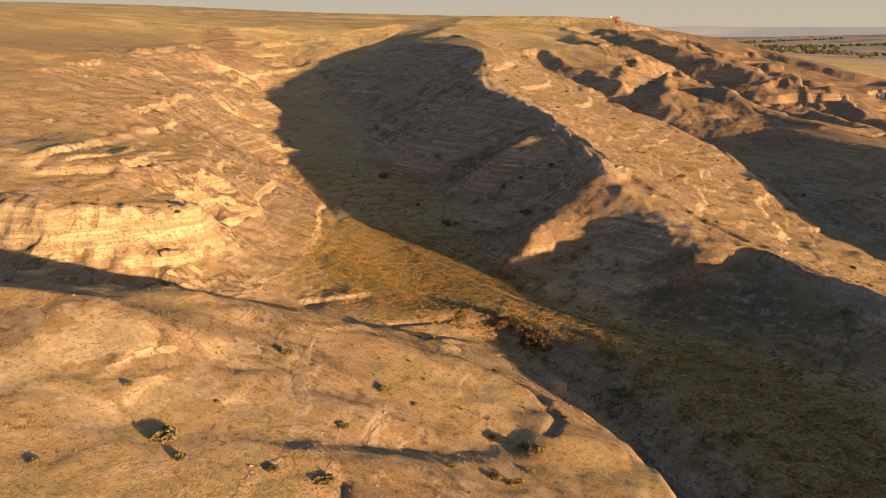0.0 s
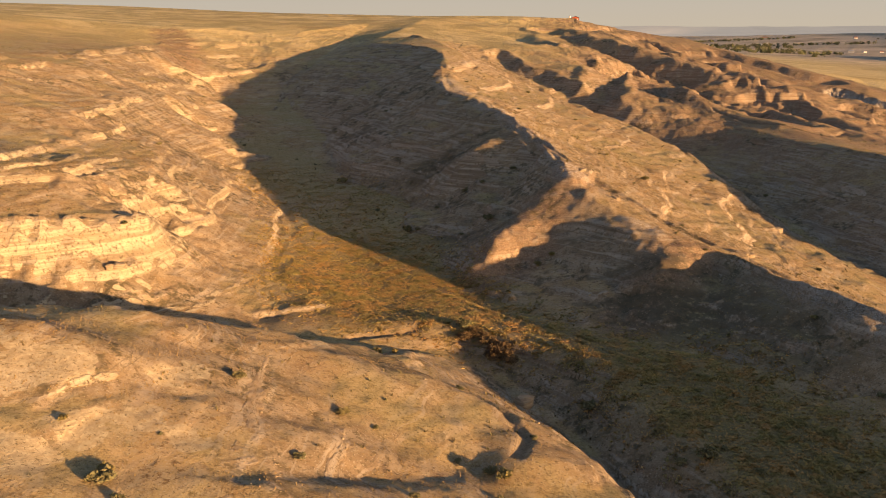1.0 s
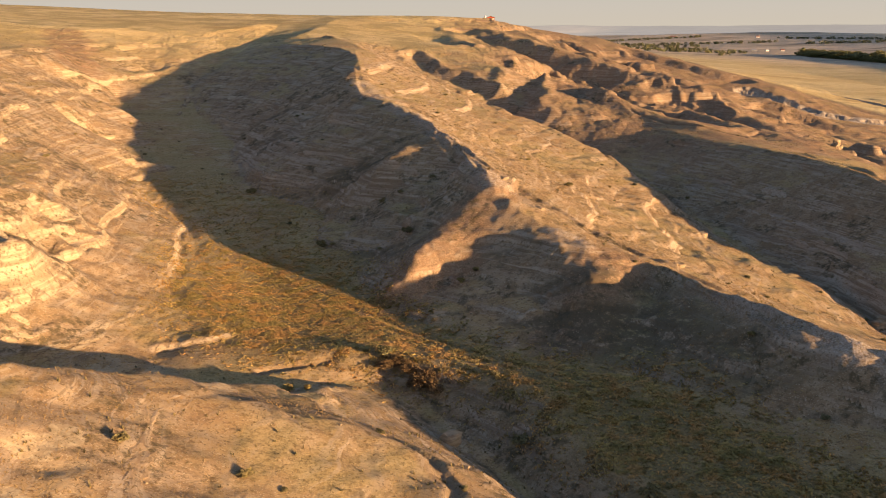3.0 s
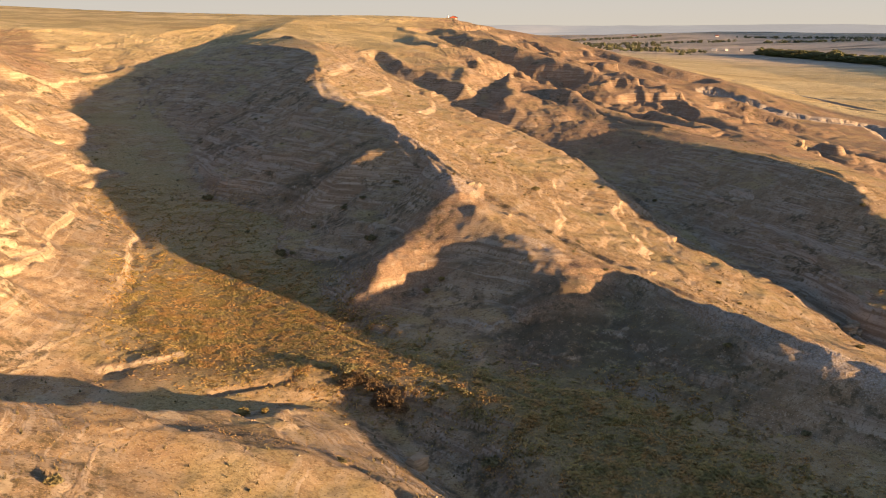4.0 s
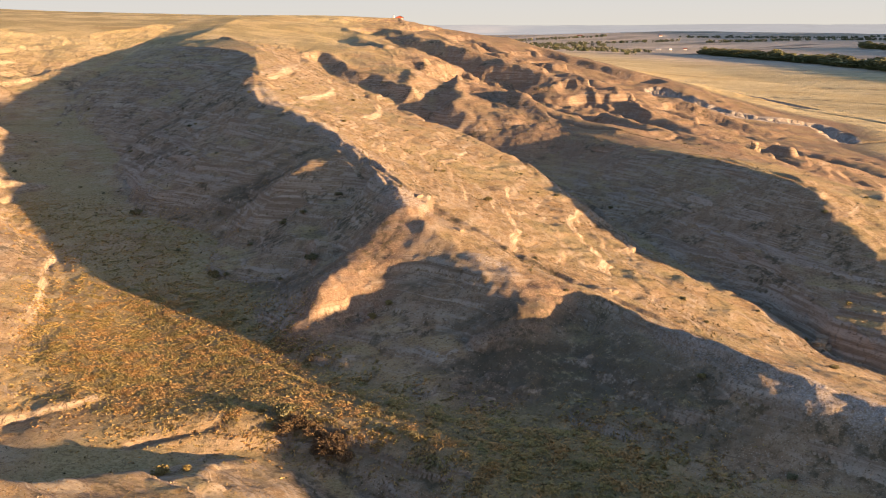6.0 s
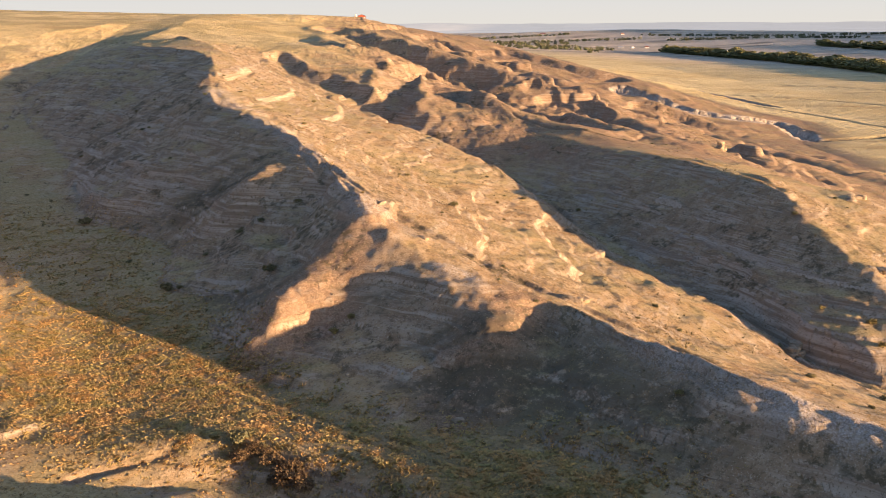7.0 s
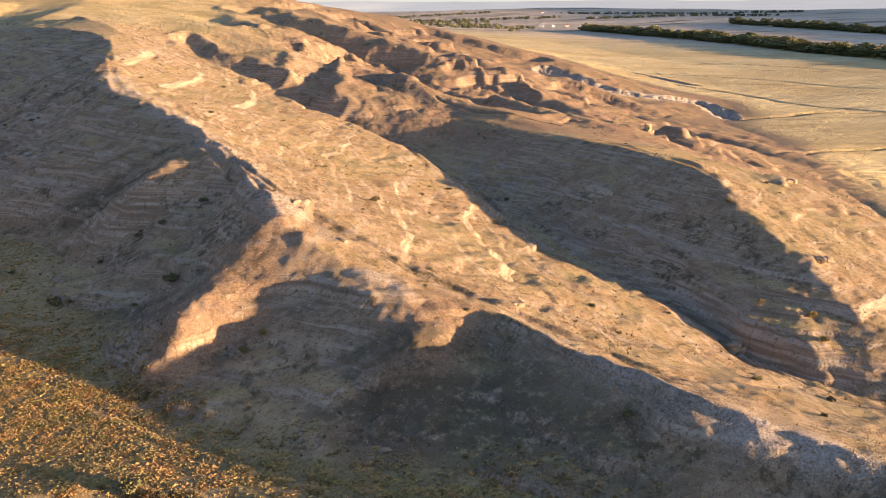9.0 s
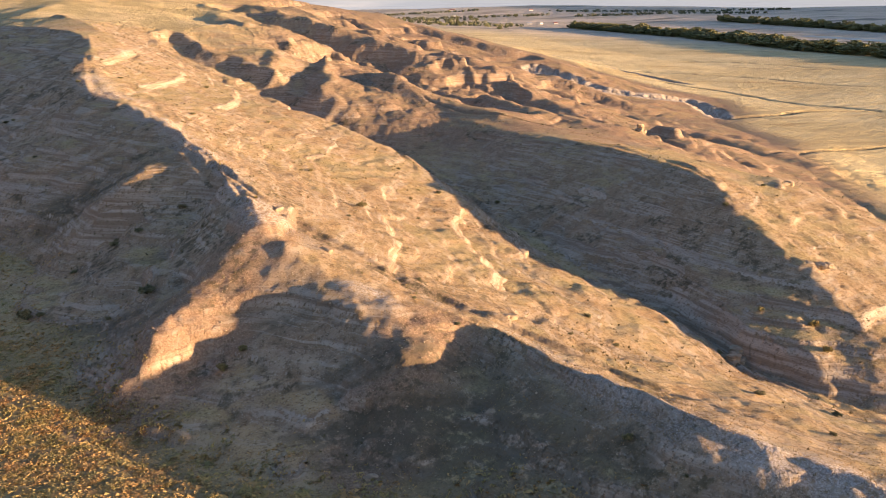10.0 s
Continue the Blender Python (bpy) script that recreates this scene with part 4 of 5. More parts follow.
def make_tree(seed):
    rnd = random.Random(seed)
    tree = tagged(new("cottonwood_tree"), "broad cottonwood with yellowing green leaves by the river", "tree", "riverside trees")
    tall, lean = rnd.uniform(15, 20), rnd.uniform(-1, 1)
    bm = bmesh.new()
    limb(bm, (0, 0, -0.5), (lean * 0.3, 0, tall * 0.3), 0.45, 0.34)
    limb(bm, (lean * 0.3, 0, tall * 0.3), (lean, 0.3, tall * 0.75), 0.34, 0.12)
    tips = []
    for k in range(6):
        a, h = k * 1.05 + rnd.random(), tall * rnd.uniform(0.08, 0.45)
        tip = (lean * 0.5 + math.cos(a) * tall * 0.26, math.sin(a) * tall * 0.26, h + tall * rnd.uniform(0.08, 0.34))
        limb(bm, (lean * 0.3, 0, h), tip, 0.17, 0.05, 5)
        tips.append(tip)
    part("trunk", bm, BARK, tree)
    bm = bmesh.new()
    for tip in tips + [(lean, 0.3, tall * 0.8), (lean * 0.6, 0, tall * 0.55)]:
        for k in range(3):
            c = [v + rnd.uniform(-1.4, 1.4) for v in tip]
            clumps(bm, c, [rnd.uniform(1.8, 3.0), rnd.uniform(1.8, 3.0), rnd.uniform(1.6, 2.8)], 22, 1.7, rnd)
    for k in range(9):
        a = k * 0.7
        clumps(bm, (lean * 0.3 + 3.2 * math.cos(a), 3.2 * math.sin(a), rnd.uniform(2.0, 4.2)), (2.4, 2.4, 2.0), 15, 1.7, rnd)
    part("crown", bm, LEAVES, tree)
    return tree


def plant_trees():
    rnd = random.Random(5)
    kinds = [make_tree(k) for k in range(5)]
    spare = list(kinds)
    belts = [
        ([(1085, 1835), (1075, 1610), (1045, 1385), (1000, 1180), (944, 1000), (925, 885), (915, 815), (905, 700), (900, 560)], 6.6, 13, 1.12),
        ([(1545, 1870), (1530, 1600), (1505, 1330), (1470, 1150), (1440, 950)], 9.5, 12, 1.1),
    ]
    for line, gap, spread, size in belts:
        for (ax, ay), (bx, by) in zip(line[:-1], line[1:]):
            n = max(1, int(math.hypot(bx - ax, by - ay) / gap))
            for k in range(n):
                t = (k + rnd.random()) / n
                x, y = ax + (bx - ax) * t + rnd.uniform(-spread, spread), ay + (by - ay) * t + rnd.uniform(-spread, spread)
                m = pose(x, y, ground_z(x, y) - 0.1, 0, 0, rnd.uniform(0, 360)) @ Matrix.Diagonal((size * rnd.uniform(1.05, 1.6),) * 2 + (size * rnd.uniform(0.7, 1.05), 1))
                if spare:
                    spare.pop().matrix_basis = m
                else:
                    copy_thing(kinds[rnd.randrange(5)], m)


plant_trees()


def far_woods():
    """Rows and groves of trees too far off to count."""
    rnd = random.Random(9)
    bm = bmesh.new()
    rows = [((640, 2050), (980, 2130)), ((760, 1900), (1010, 1960)), ((700, 2500), (1150, 2500)), ((520, 2300), (760, 2300)), ((900, 2800), (1500, 2700)), ((520, 1750), (640, 1800)), ((1500, 2500), (2100, 2300)), ((640, 3200), (1500, 3250)), ((1700, 3000), (2500, 2600)), ((480, 1500), (560, 1560)), ((820, 1720), (860, 1730))]
    for (ax, ay), (bx, by) in rows:
        n = int(math.hypot(bx - ax, by - ay) / 5)
        for k in range(n):
            if rnd.random() < 0.2:
                continue
            t = k / n
            x, y = ax + (bx - ax) * t + rnd.gauss(0, 12), ay + (by - ay) * t + rnd.gauss(0, 16)
            h = rnd.uniform(5, 10)
            z = ground_z(x, y)
            clumps(bm, (x, y, z + h * 0.5), (h * 0.8, h * 0.8, h * 0.5), 22, 3.4, rnd)
    me = bpy.data.meshes.new("far_woods")
    bm.to_mesh(me)
    bm.free()
    me.materials.append(WOODS)
    tagged(new("far_woods", me), "distant dark green groves on the valley plain", "woods", kind="stuff")


far_woods()


# ---- buildings ----
def box(bm, x0, x1, y0, y1, z0, z1):
    v = [bm.verts.new(p) for p in ((x0, y0, z0), (x1, y0, z0), (x1, y1, z0), (x0, y1, z0), (x0, y0, z1), (x1, y0, z1), (x1, y1, z1), (x0, y1, z1))]
    for f in ((3, 2, 1, 0), (4, 5, 6, 7), (0, 1, 5, 4), (1, 2, 6, 5), (2, 3, 7, 6), (3, 0, 4, 7)):
        bm.faces.new([v[k] for k in f])


def paint(name, color, worn, roughness=0.7):
    n = Nodes(name, roughness)
    n.color(n.mix(n.step(n.noise(0.6, 5), 0.45, 0.7), color, worn)).bump(n.noise(0.1, 3, (1, 1, 0.2)), 0.3, 0.02)
    return n.mat


def shed():
    red, dark, white = paint("red_boards", (0.36, 0.085, 0.045), (0.25, 0.07, 0.045)), paint("dark_shingles", (0.10, 0.055, 0.045), (0.06, 0.045, 0.04)), paint("white_trim", (0.78, 0.76, 0.70), (0.62, 0.58, 0.50))
    thing = tagged(new("shed"), "small red wooden shed with a dark roof on the plateau", "shed")
    bm = bmesh.new()
    box(bm, -2.5, 2.5, -1.9, 1.9, -0.6, 2.2)
    for y in (-1.9, 1.9):
        a, b, c = bm.verts.new((-2.5, y, 2.2)), bm.verts.new((2.5, y, 2.2)), bm.verts.new((0, y, 3.1))
        bm.faces.new((a, b, c))
    walls = part("wall", bm, red, thing)
    bm = bmesh.new()
    for s in (-1, 1):
        v = [bm.verts.new(p) for p in ((s * 2.9, -2.2, 2.05), (s * 2.9, 2.2, 2.05), (0, 2.2, 3.15), (0, -2.2, 3.15), (s * 2.9, -2.2, 2.2), (s * 2.9, 2.2, 2.2), (0, 2.2, 3.3), (0, -2.2, 3.3))]
        for f in ((0, 1, 2, 3), (4, 5, 6, 7), (0, 1, 5, 4), (0, 3, 7, 4), (1, 2, 6, 5)):
            bm.faces.new([v[k] for k in f])
    part("roof", bm, dark, thing, "dark shingle roof")
    bm = bmesh.new()
    box(bm, -0.5, 0.5, -1.96, -1.9, -0.3, 1.75)
    door = part("door", bm, dark, thing, "dark plank door")
    bm = bmesh.new()
    box(bm, 0.36, 0.42, -2.0, -1.96, 0.8, 0.95)
    part("handle", bm, white, door)
    bm = bmesh.new()
    box(bm, 1.2, 2.0, -1.95, -1.9, 0.9, 1.6)
    part("window", bm, white, thing, "small white-framed window")
    thing.matrix_basis = pose(122, 615, ground_z(122, 615) + 0.1, 0, 0, -8)
    tank = tagged(new("water_tank"), "small white water tank beside the red shed", "tank")
    bm = bmesh.new()
    bmesh.ops.create_cone(bm, cap_ends=True, segments=16, radius1=0.7, radius2=0.7, depth=2.0, matrix=Matrix.Translation((0, 0, 1.0)))
    part("body", bm, white, tank)
    bm = bmesh.new()
    bmesh.ops.create_cone(bm, cap_ends=True, segments=16, radius1=0.74, radius2=0.15, depth=0.4, matrix=Matrix.Translation((0, 0, 2.2)))
    part("lid", bm, white, tank)
    tank.matrix_basis = pose(118, 614, ground_z(118, 614))


shed()


def farms():
    white, grey, rust = paint("farm_white", (0.55, 0.53, 0.49), (0.42, 0.40, 0.37)), paint("farm_roof", (0.42, 0.42, 0.42), (0.30, 0.29, 0.28), 0.5), paint("farm_red_roof", (0.26, 0.10, 0.07), (0.18, 0.08, 0.06))

    def house(x, y, w, d, h, roof, turn, label):
        thing = tagged(new("farm_building"), label, "building", "far farm buildings")
        bm = bmesh.new()
        box(bm, -w / 2, w / 2, -d / 2, d / 2, -1, h)
        for s in (-1, 1):
            bm.faces.new([bm.verts.new(p) for p in ((s * w / 2, -d / 2, h), (s * w / 2, d / 2, h), (s * w / 2, 0, h + d * 0.3))])
        part("wall", bm, white, thing)
        bm = bmesh.new()
        for s in (-1, 1):
            v = [bm.verts.new(p) for p in ((-w / 2 - 0.4, s * (d / 2 + 0.5), h - 0.2), (w / 2 + 0.4, s * (d / 2 + 0.5), h - 0.2), (w / 2 + 0.4, 0, h + d * 0.3 + 0.05), (-w / 2 - 0.4, 0, h + d * 0.3 + 0.05))]
            top = [bm.verts.new(p.co + Vector((0, 0, 0.25))) for p in v]
            bm.faces.new(v)
            bm.faces.new(top)
            for k in range(4):
                bm.faces.new((v[k], v[(k + 1) % 4], top[(k + 1) % 4], top[k]))
        part("roof", bm, roof, thing)
        bm = bmesh.new()
        box(bm, -w * 0.12, w * 0.12, -d / 2 - 0.08, -d / 2, -0.5, h * 0.75)
        part("door", bm, grey, thing)
        thing.matrix_basis = pose(x, y, ground_z(x, y), 0, 0, turn)

    rnd = random.Random(3)
    for x, y, w, d, h, r in ((1100, 2080, 12, 8, 3.5, grey), (1128, 2070, 8, 6, 3, grey), (1165, 2060, 9, 6, 3, rust), (700, 2700, 16, 9, 4, rust), (760, 2720, 22, 11, 5, grey), (820, 2690, 12, 8, 4, rust), (900, 2680, 10, 8, 3.5, grey), (980, 3300, 18, 10, 5, grey), (1400, 3300, 20, 10, 5, rust), (570, 1990, 40, 12, 4, grey), (1240, 2900, 12, 9, 4, grey), (1650, 3100, 14, 9, 4, rust)):
        house(x, y, w, d, h, r, rnd.uniform(-60, 60), "white far farm building with a grey roof" if r is grey else "white far farm building with a rusty roof")


farms()


# ---- rocks ----
def rock_material():
    n = Nodes("pale_rock", 0.92)
    c = n.mix(n.step(n.noise(0.5, 5, (0.3, 0.3, 2)), 0.38, 0.62), (0.27, 0.20, 0.125), (0.41, 0.325, 0.215))
    c = n.mix(n.step(n.noise(0.35, 5, rough=0.7), 0.56, 0.72), c, (0.24, 0.18, 0.115))
    c = n.mix(n.math("MULTIPLY", n.chance(), 0.4), c, (0.34, 0.26, 0.17))
    n.color(c).bump(n.noise(0.3, 5, rough=0.7), 0.7, 0.12)
    return n.mat


ROCK = rock_material()


def stone_mesh(name, seed, squareness=0.5, detail=2):
    """A weathered block: a ball pressed towards a box, broken by noise."""
    bm = bmesh.new()
    bmesh.ops.create_icosphere(bm, subdivisions=detail, radius=1.0)
    for v in bm.verts:
        p = v.co.copy()
        big = max(abs(p.x), abs(p.y), abs(p.z))
        p = p.lerp(p / big * 0.85, squareness)
        p *= 1.0 + 0.28 * noise.noise(p * 1.3 + Vector((seed * 7.1, seed, 0))) + 0.10 * noise.noise(p * 4 + Vector((0, seed * 3.3, 0)))
        v.co = p
    me = bpy.data.meshes.new(name)
    bm.to_mesh(me)
    bm.free()
    me.materials.append(ROCK)
    return me


STONES = [stone_mesh("boulder", k, 0.35 + 0.08 * k) for k in range(6)]
SLABS = [stone_mesh("slab", 20 + k, 0.88, 2) for k in range(6)]


def boulder(x, y, size, turn, k, label="weathered pale boulder lying on a dry slope"):
    ob = tagged(new("boulder", STONES[k % 6]), label, "boulder", "loose boulders")
    ob.matrix_basis = pose(x, y, ground_z(x, y) + size * 0.22, 8 * math.sin(k), 9 * math.cos(k * 2), turn) @ Matrix.Diagonal((size, size * 0.8, size * 0.62, 1))
    return ob


def outcrop(x, y, turn, length, tall, beds, label, lift=0.0):
    """A bedded ledge: courses of broken slabs one upon the other."""
    rnd = random.Random(int(x * 10 + y * 7))
    thing = tagged(new("rock_outcrop"), label, "rock outcrop", "rock outcrops")
    z = ground_z(x, y)
    thing.matrix_basis = pose(x, y, z + lift, 0, 0, turn)
    c, s = math.cos(radians(turn)), math.sin(radians(turn))
    for b in range(beds):
        h = tall / beds
        u = -length / 2 * (1 - 0.12 * b)
        end = -u
        while u < end:
            w = rnd.uniform(0.35, 1.15) * max(1.5, h * 2.0)
            v = b * 0.22 + rnd.uniform(-0.25, 0.25)
            under = ground_z(x + c * (u + w / 2) - s * v, y + s * (u + w / 2) + c * v) - z
            ob = new("slab", SLABS[rnd.randrange(6)])
            ob.parent = thing
            ob.matrix_basis = pose(u + w / 2, v, max(under * 0.7, 0) + h * (b - 0.32), rnd.uniform(-9, 9), rnd.uniform(-9, 9), rnd.uniform(-28, 28)) @ Matrix.Diagonal((w * 0.58, rnd.uniform(0.8, 1.3) * max(0.7, h), h * 0.66, 1))
            u += w * rnd.uniform(0.85, 1.15)
    return thing


PALE = "pale bedded sandstone outcrop at the foot of a slope"
CREST = "broken pale sandstone ledge on the ridge crest"
for spec in (
    (38.6, 136.6, 20, 3.6, 1.1, 2, PALE, -0.7),
    (183.5, 293.5, 40, 4, 3.6, 3, "tall square pale rock on the far ridge"), (166, 211, 10, 6, 1.2, 1, "broken rock heap on the far slope"), (136.5, 170.5, -20, 5, 1.1, 1, "broken rock heap on the far slope"),
    (79.5, 205.6, 60, 4, 0.9, 1, CREST), (92.5, 205, 70, 4, 1.2, 1, CREST), (66, 159.6, 20, 2.0, 0.7, 1, CREST), (39.5, 192, -60, 3, 0.6, 1, CREST), (44, 178, -60, 3, 0.6, 1, CREST),
    (110, 161, 0, 2.5, 2.0, 2, "upright pale rock in the gully"), (112.5, 163, 30, 2.2, 1.2, 1, "upright pale rock in the gully"), (-47, 140.6, 30, 3, 1.0, 1, "fallen blocks under a pale cliff"),
):
    outcrop(*spec)

block = tagged(new("boulder", SLABS[2]), "large square pale boulder on the near slope", "boulder", "loose boulders")
block.matrix_basis = pose(17.0, 116.5, ground_z(17.0, 116.5) + 0.6, 10, -12, 30) @ Matrix.Diagonal((1.5, 1.1, 1.25, 1))
rnd = random.Random(21)
for k in range(44):
    x, y, size = rnd.uniform(-60, 150), rnd.uniform(66, 300), rnd.choice((0.14, 0.18, 0.22, 0.3, 0.42))
    if not inside(FLOOR_PLAN, np.array([x]), np.array([y]))[0]:
        boulder(x, y, size, rnd.uniform(0, 360), k)


# ---- plants ----
def make_bush(seed, leaves, label, category, leaf=0.16, many=40):
    rnd = random.Random(seed)
    bush = tagged(new(category.replace(" ", "_")), label, category, "scattered bushes")
    bm = bmesh.new()
    for k in range(9):
        a = k * 0.7 + rnd.random()
        limb(bm, (0, 0, -0.1), (0.5 * math.cos(a), 0.5 * math.sin(a), rnd.uniform(0.3, 0.65)), 0.035, 0.012, 4)
    part("stems", bm, BARK, bush)
    bm = bmesh.new()
    for k in range(9):
        a = k * 0.7 + rnd.random() * 0.5
        r = 0.5 * rnd.random() ** 0.5
        clumps(bm, (r * math.cos(a), r * math.sin(a), rnd.uniform(0.3, 0.62)), (0.3, 0.3, 0.26), many, leaf, rnd)
    part("foliage", bm, leaves, bush)
    return bush


SAGES = [make_bush(40 + k, SAGE, "grey-green sagebrush on a dry slope", "sagebrush") for k in range(3)]
GOLDS = [make_bush(50 + k, GOLD, "yellow flowering rabbitbrush on a dry slope", "rabbitbrush") for k in range(2)]
WILLOW = leaf_material("russet_willow_leaves", (0.075, 0.055, 0.035), (0.155, 0.11, 0.06))
WILLOWS = [make_bush(60 + k, WILLOW, "dark russet willow shrub in the creek bed", "willow shrub", 0.085, 110) for k in range(2)]
FIRST = set()


def plant(kinds, x, y, size, rnd):
    kind = kinds[rnd.randrange(len(kinds))]
    m = pose(x, y, ground_z(x, y) - 0.05, 0, 0, rnd.uniform(0, 360)) @ Matrix.Diagonal((size, size * rnd.uniform(0.8, 1.2), size * rnd.uniform(0.75, 1.05), 1))
    if kind.name in FIRST:
        copy_thing(kind, m)
    else:
        FIRST.add(kind.name)
        kind.matrix_basis = m


for x, y, size in ((-24.6, 68.4, 2.0), (-22.4, 66.0, 1.3), (-14.8, 66.5, 1.3), (-10.2, 66.3, 1.0), (9.0, 84.6, 1.5), (5.2, 75.7, 1.3), (9.2, 79.1, 1.0), (1.0, 76.3, 1.0), (-17.7, 91.1, 0.9), (-6.7, 90.6, 0.9), (-3.1, 89.7, 0.7), (5.6, 87.0, 0.9), (-21.9, 76.2, 0.9), (-9.9, 78.5, 0.7), (14.9, 93.8, 0.9), (-32.6, 61.4, 1.5), (-16.8, 242, 1.9), (-6.2, 211.7, 1.2), (1.2, 194.9, 1.5), (15.1, 208.2, 1.5), (12.8, 135.8, 2.2), (10, 137.7, 1.6), (25.4, 128.7, 1.6), (41.6, 92.7, 2.0), (36.8, 96.7, 1.8), (33.6, 97.6, 1.6), (39.4, 98.3, 1.7), (26.2, 114.5, 1.5), (19.2, 206, 1.4), (15.6, 209.4, 1.5), (27, 208.1, 1.4), (18.9, 186, 1.6), (8.4, 207, 1.3), (3.2, 193.6, 1.5), (12.9, 186.3, 1.7), (1.1, 195.7, 1.4), (59.9, 209.6, 1.2), (52.6, 169.6, 1.0), (54.3, 169.5, 1.0), (57.5, 172.6, 1.0), (85.3, 168.4, 1.2), (83.4, 157.3, 1.0), (107.8, 248.1, 1.6), (158.7, 209.6, 1.2), (-41.5, 353.8, 2.0), (-47, 147.6, 1.3)):
    plant(SAGES, x, y, size * 0.78, rnd)
for x, y, size in ((26.1, 162.6, 1.3), (29, 164.3, 1.0), (-4.2, 124.2, 1.2), (-1.5, 123.6, 0.9), (-24.8, 69.8, 1.3), (10.2, 83.4, 1.2), (7.4, 75, 1.0), (62, 123.5, 0.9), (121, 152, 1.2), (124, 158, 1.1), (119.5, 166, 1.0)):
    plant(GOLDS, x, y, size, rnd)
for x, y, size in ((11.5, 136, 1.7), (12.6, 135.2, 1.9), (10.4, 135.2, 1.4), (13.6, 133.6, 1.8), (15.2, 131.4, 1.9), (16.6, 129.4, 1.7), (16.2, 132.4, 1.3), (14.2, 131.2, 1.5)):
    plant(WILLOWS, x, y, size * 0.85, rnd)
for k in range(170):
    x, y = rnd.uniform(-75, 170), rnd.uniform(64, 330)
    if not inside(FLOOR_PLAN, np.array([x]), np.array([y]))[0]:
        plant(SAGES if rnd.random() < 0.85 else GOLDS, x, y, rnd.uniform(0.3, 0.7), rnd)


def tufts(name, count, bounds, keep, size, colors, label, seed, broad=0.28, tall=1.0, blades=5):
    """Grass tufts: blades in bunches, uncountable, in one mesh."""
    rs = np.random.RandomState(seed)
    x, y = rs.uniform(bounds[0], bounds[1], count), rs.uniform(bounds[2], bounds[3], count)
    z, *rest = sheet_at(x, y, [GZ, *MASK.values()])
    mask = dict(zip(MASK, rest))
    ok = rs.uniform(0, 1, count) < keep(x, y, mask)
    x, y, z = x[ok], y[ok], z[ok]
    n = len(x) * blades
    cx, cy, cz = np.repeat(x, blades), np.repeat(y, blades), np.repeat(z, blades)
    s = np.repeat(rs.uniform(size[0], size[1], len(x)), blades) * rs.uniform(0.6, 1.2, n)
    a = rs.uniform(0, 2 * np.pi, n)
    out = rs.uniform(0.1, 0.7, n) * s
    ux, uy = np.cos(a), np.sin(a)
    bx, by = cx + ux * out * 0.5, cy + uy * out * 0.5
    w = broad * s
    v = np.empty((n, 3, 3))
    v[:, 0] = np.stack([bx - uy * w, by + ux * w, cz - 0.04], -1)
    v[:, 1] = np.stack([bx + uy * w, by - ux * w, cz - 0.04], -1)
    v[:, 2] = np.stack([bx + ux * out, by + uy * out, cz + s * tall * rs.uniform(0.5, 0.95, n)], -1)
    me = bpy.data.meshes.new(name)
    me.vertices.add(n * 3)
    me.vertices.foreach_set("co", v.astype(np.float32).ravel())
    me.loops.add(n * 3)
    me.loops.foreach_set("vertex_index", np.arange(n * 3, dtype=np.int32))
    me.polygons.add(n)
    me.polygons.foreach_set("loop_start", np.arange(0, n * 3, 3, dtype=np.int32))
    me.update(calc_edges=True)
    nd = Nodes(name + "_blades", 0.9)
    c = nd.mix(nd.island(), colors[0], colors[1])
    nd.color(nd.mix(nd.step(nd.noise(7, 5, rough=0.65), 0.42, 0.58), c, colors[2])) if broad < 0.4 else nd.color(nd.mix(nd.math("MULTIPLY", nd.step(nd.noise(2.2, 5, rough=0.7), 0.48, 0.60), 0.6), nd.mix(nd.step(nd.noise(4, 5, rough=0.65), 0.42, 0.58), c, colors[2]), (0.21, 0.20, 0.08)))
    me.materials.append(nd.mat)
    tagged(new(name, me), label, "grass", kind="stuff")


tufts("meadow_grass", 1300000, (-62, 66, 66, 300), lambda x, y, m: m["floor"] * (1 - 0.8 * m["worn"]) * (0.12 + 0.88 * smooth(-0.15, 0.3, rough(x, y, 1.9, 3, 161))), (0.24, 0.52), ((0.36, 0.28, 0.105), (0.45, 0.315, 0.115), (0.48, 0.295, 0.115)), "dry green and rust-coloured meadow grass on the valley floor", 101, 0.75, 0.36, 3)
tufts("slope_grass", 150000, (-68, 150, 62, 262), lambda x, y, m: (1 - m["floor"]) * (1 - m["bare"]) * (1 - 0.8 * m["worn"]) * smooth(-0.35, 0.4, rough(x, y, 16, 3, 91)) * (1 - smooth(0.7, 1.0, m["slope"])), (0.09, 0.2), ((0.19, 0.13, 0.06), (0.38, 0.285, 0.145), (0.34, 0.23, 0.10)), "sparse dry bunch grass on the slopes", 102)

tufts("low_shrubs", 24000, (-150, 240, 60, 470), lambda x, y, m: (1 - m["floor"]) * (1 - m["plain"]) * (0.06 + 0.94 * smooth(0.05, 0.5, rough(x, y, 22, 4, 97))) * (1 - 0.6 * m["bare"]), (0.22, 0.5), ((0.11, 0.095, 0.05), (0.25, 0.20, 0.10), (0.17, 0.135, 0.065)), "small dark shrubs dotted over the dry slopes", 104)


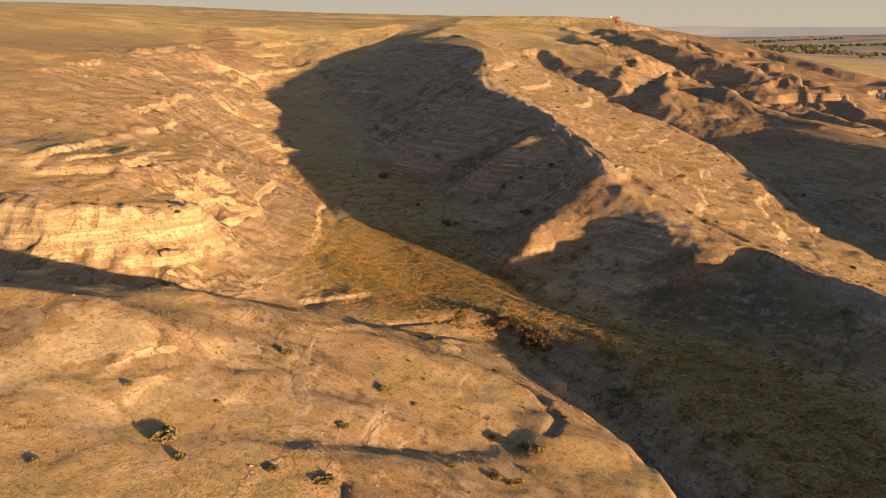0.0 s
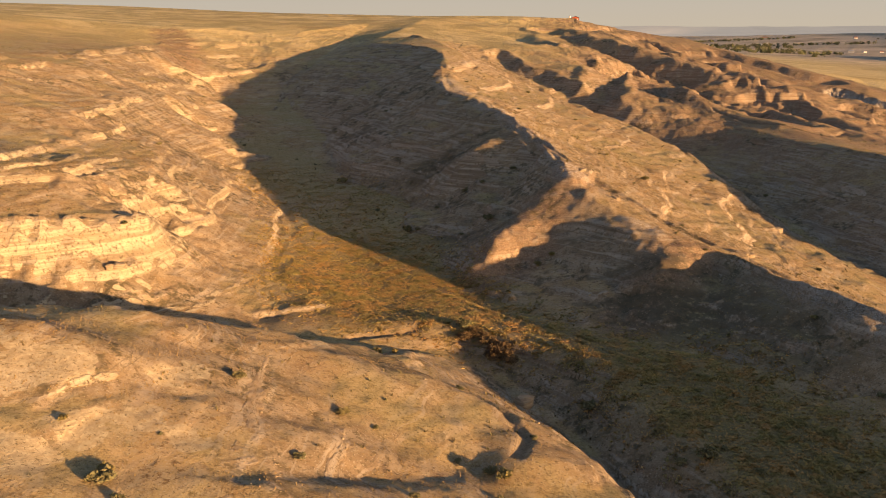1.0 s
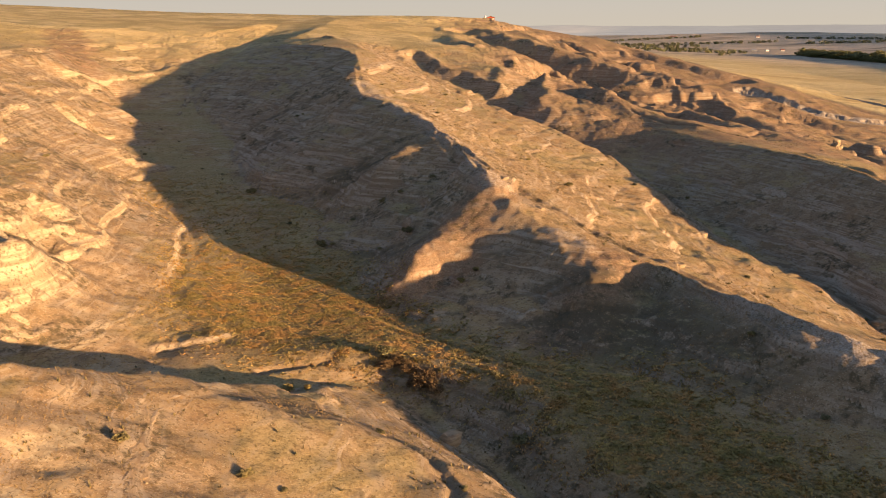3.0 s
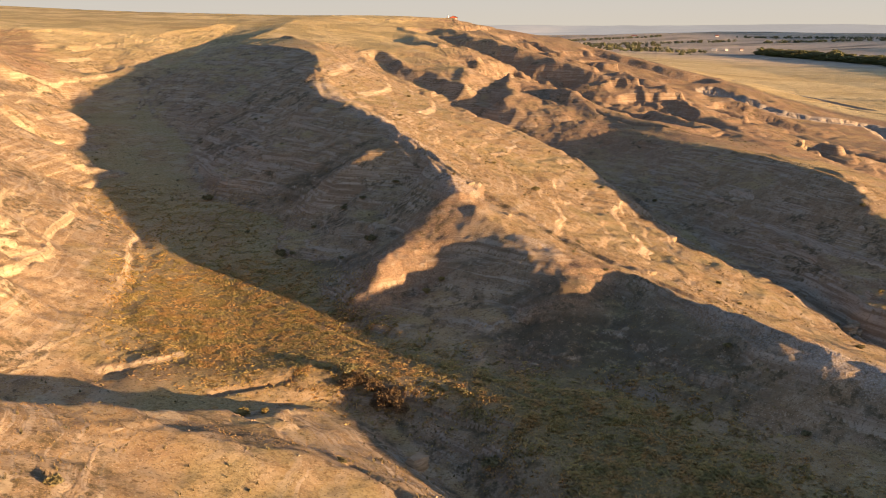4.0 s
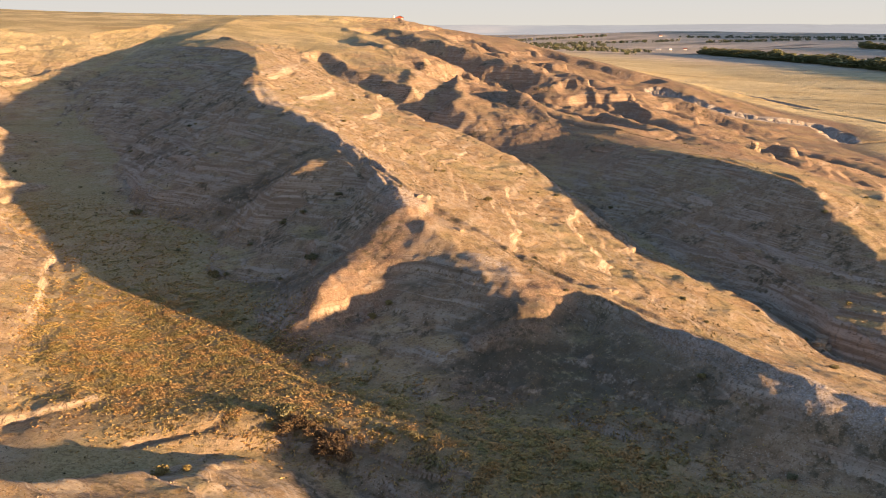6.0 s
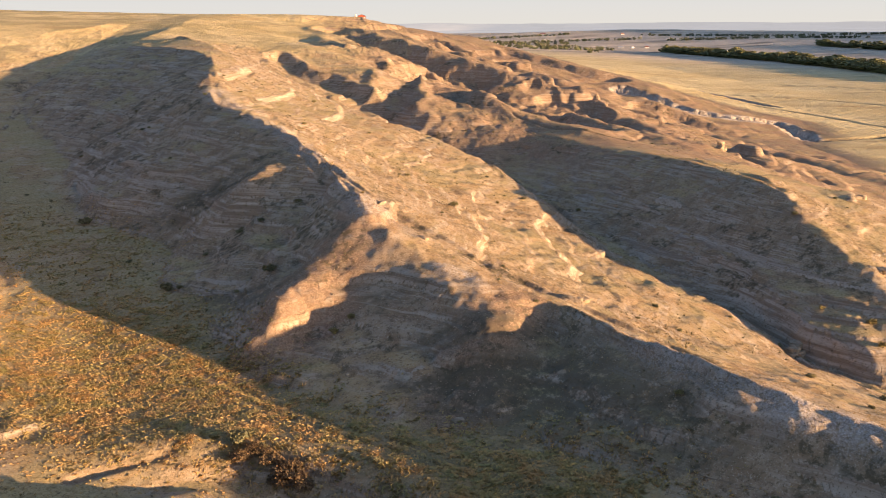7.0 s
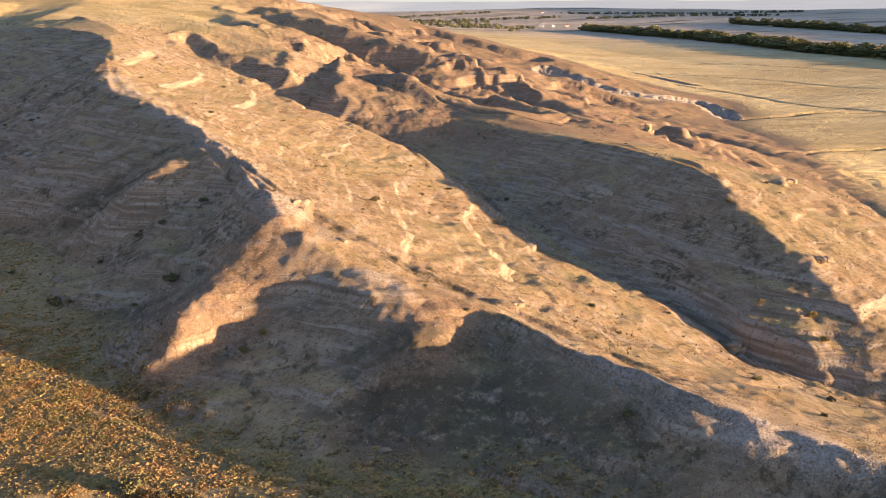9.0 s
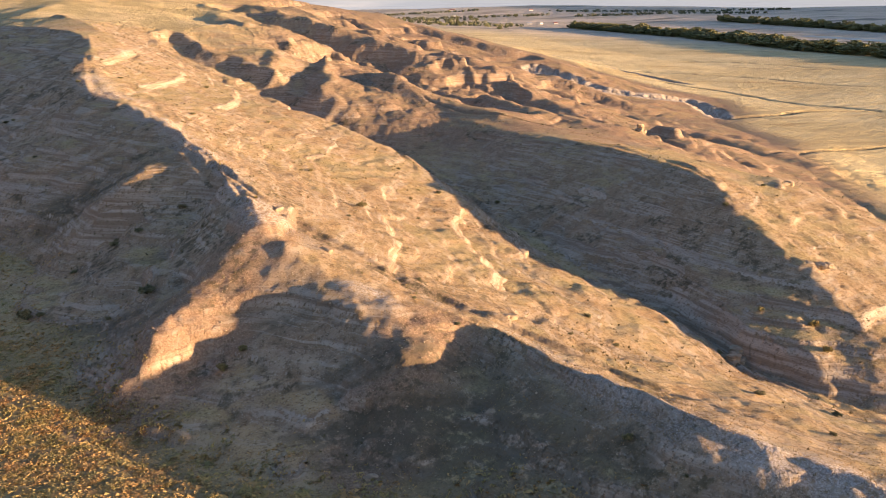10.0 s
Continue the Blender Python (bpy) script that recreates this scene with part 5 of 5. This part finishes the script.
def rubble(count, seed):
    rs = np.random.RandomState(seed)
    x, y = rs.uniform(-66, 150, count * 8), rs.uniform(64, 330, count * 8)
    z, *rest = sheet_at(x, y, [GZ, *MASK.values()])
    mask = dict(zip(MASK, rest))
    near = near_line([(p[0], p[1]) for p in LAND["main_crest"][8:28]], x, y, 12.0)
    want = 0.02 * mask["ledge"] * (y > 118) + 0.35 * mask["bare"] + 0.9 * (1 - smooth(1, 9, near)) * smooth(-0.3, 0.4, rough(x, y, 12, 2, 93)) + 0.3 * (y > 125) * sheet_at(x, y, [rust])[0] * (x < 70)
    ok = rs.uniform(0, 1, len(x)) < want * (1 - mask["floor"])
    x, y, z = x[ok][:count], y[ok][:count], z[ok][:count]
    n = len(x)
    s = rs.uniform(0.05, 0.13, n) * rs.choice([0.7, 1.0, 1.5], n)
    unit = np.array([(1, 0, 0), (0, 1, 0), (-1, 0, 0), (0, -1, 0), (0, 0, 0.75), (0, 0, -0.6)], float)
    v = unit[None] * s[:, None, None] * rs.uniform(0.6, 1.3, (n, 6, 3)) + rs.uniform(-0.3, 0.3, (n, 6, 3)) * s[:, None, None]
    v += np.stack([x, y, z + s * 0.25], -1)[:, None]
    f = np.array([(0, 1, 4), (1, 2, 4), (2, 3, 4), (3, 0, 4), (1, 0, 5), (2, 1, 5), (3, 2, 5), (0, 3, 5)])
    q = (f[None] + 6 * np.arange(n)[:, None, None]).reshape(-1)
    me = bpy.data.meshes.new("rubble")
    me.vertices.add(n * 6)
    me.vertices.foreach_set("co", v.astype(np.float32).ravel())
    me.loops.add(len(q))
    me.loops.foreach_set("vertex_index", q.astype(np.int32))
    me.polygons.add(len(q) // 3)
    me.polygons.foreach_set("loop_start", np.arange(0, len(q), 3, dtype=np.int32))
    me.update(calc_edges=True)
    nd = Nodes("rubble_stone", 0.92)
    nd.color(nd.mix(nd.island(), (0.25, 0.18, 0.11), (0.43, 0.34, 0.225)))
    me.materials.append(nd.mat)
    tagged(new("rubble", me), "loose pale stones strewn along ledges and crest", "stones", kind="stuff")


rubble(22000, 103)
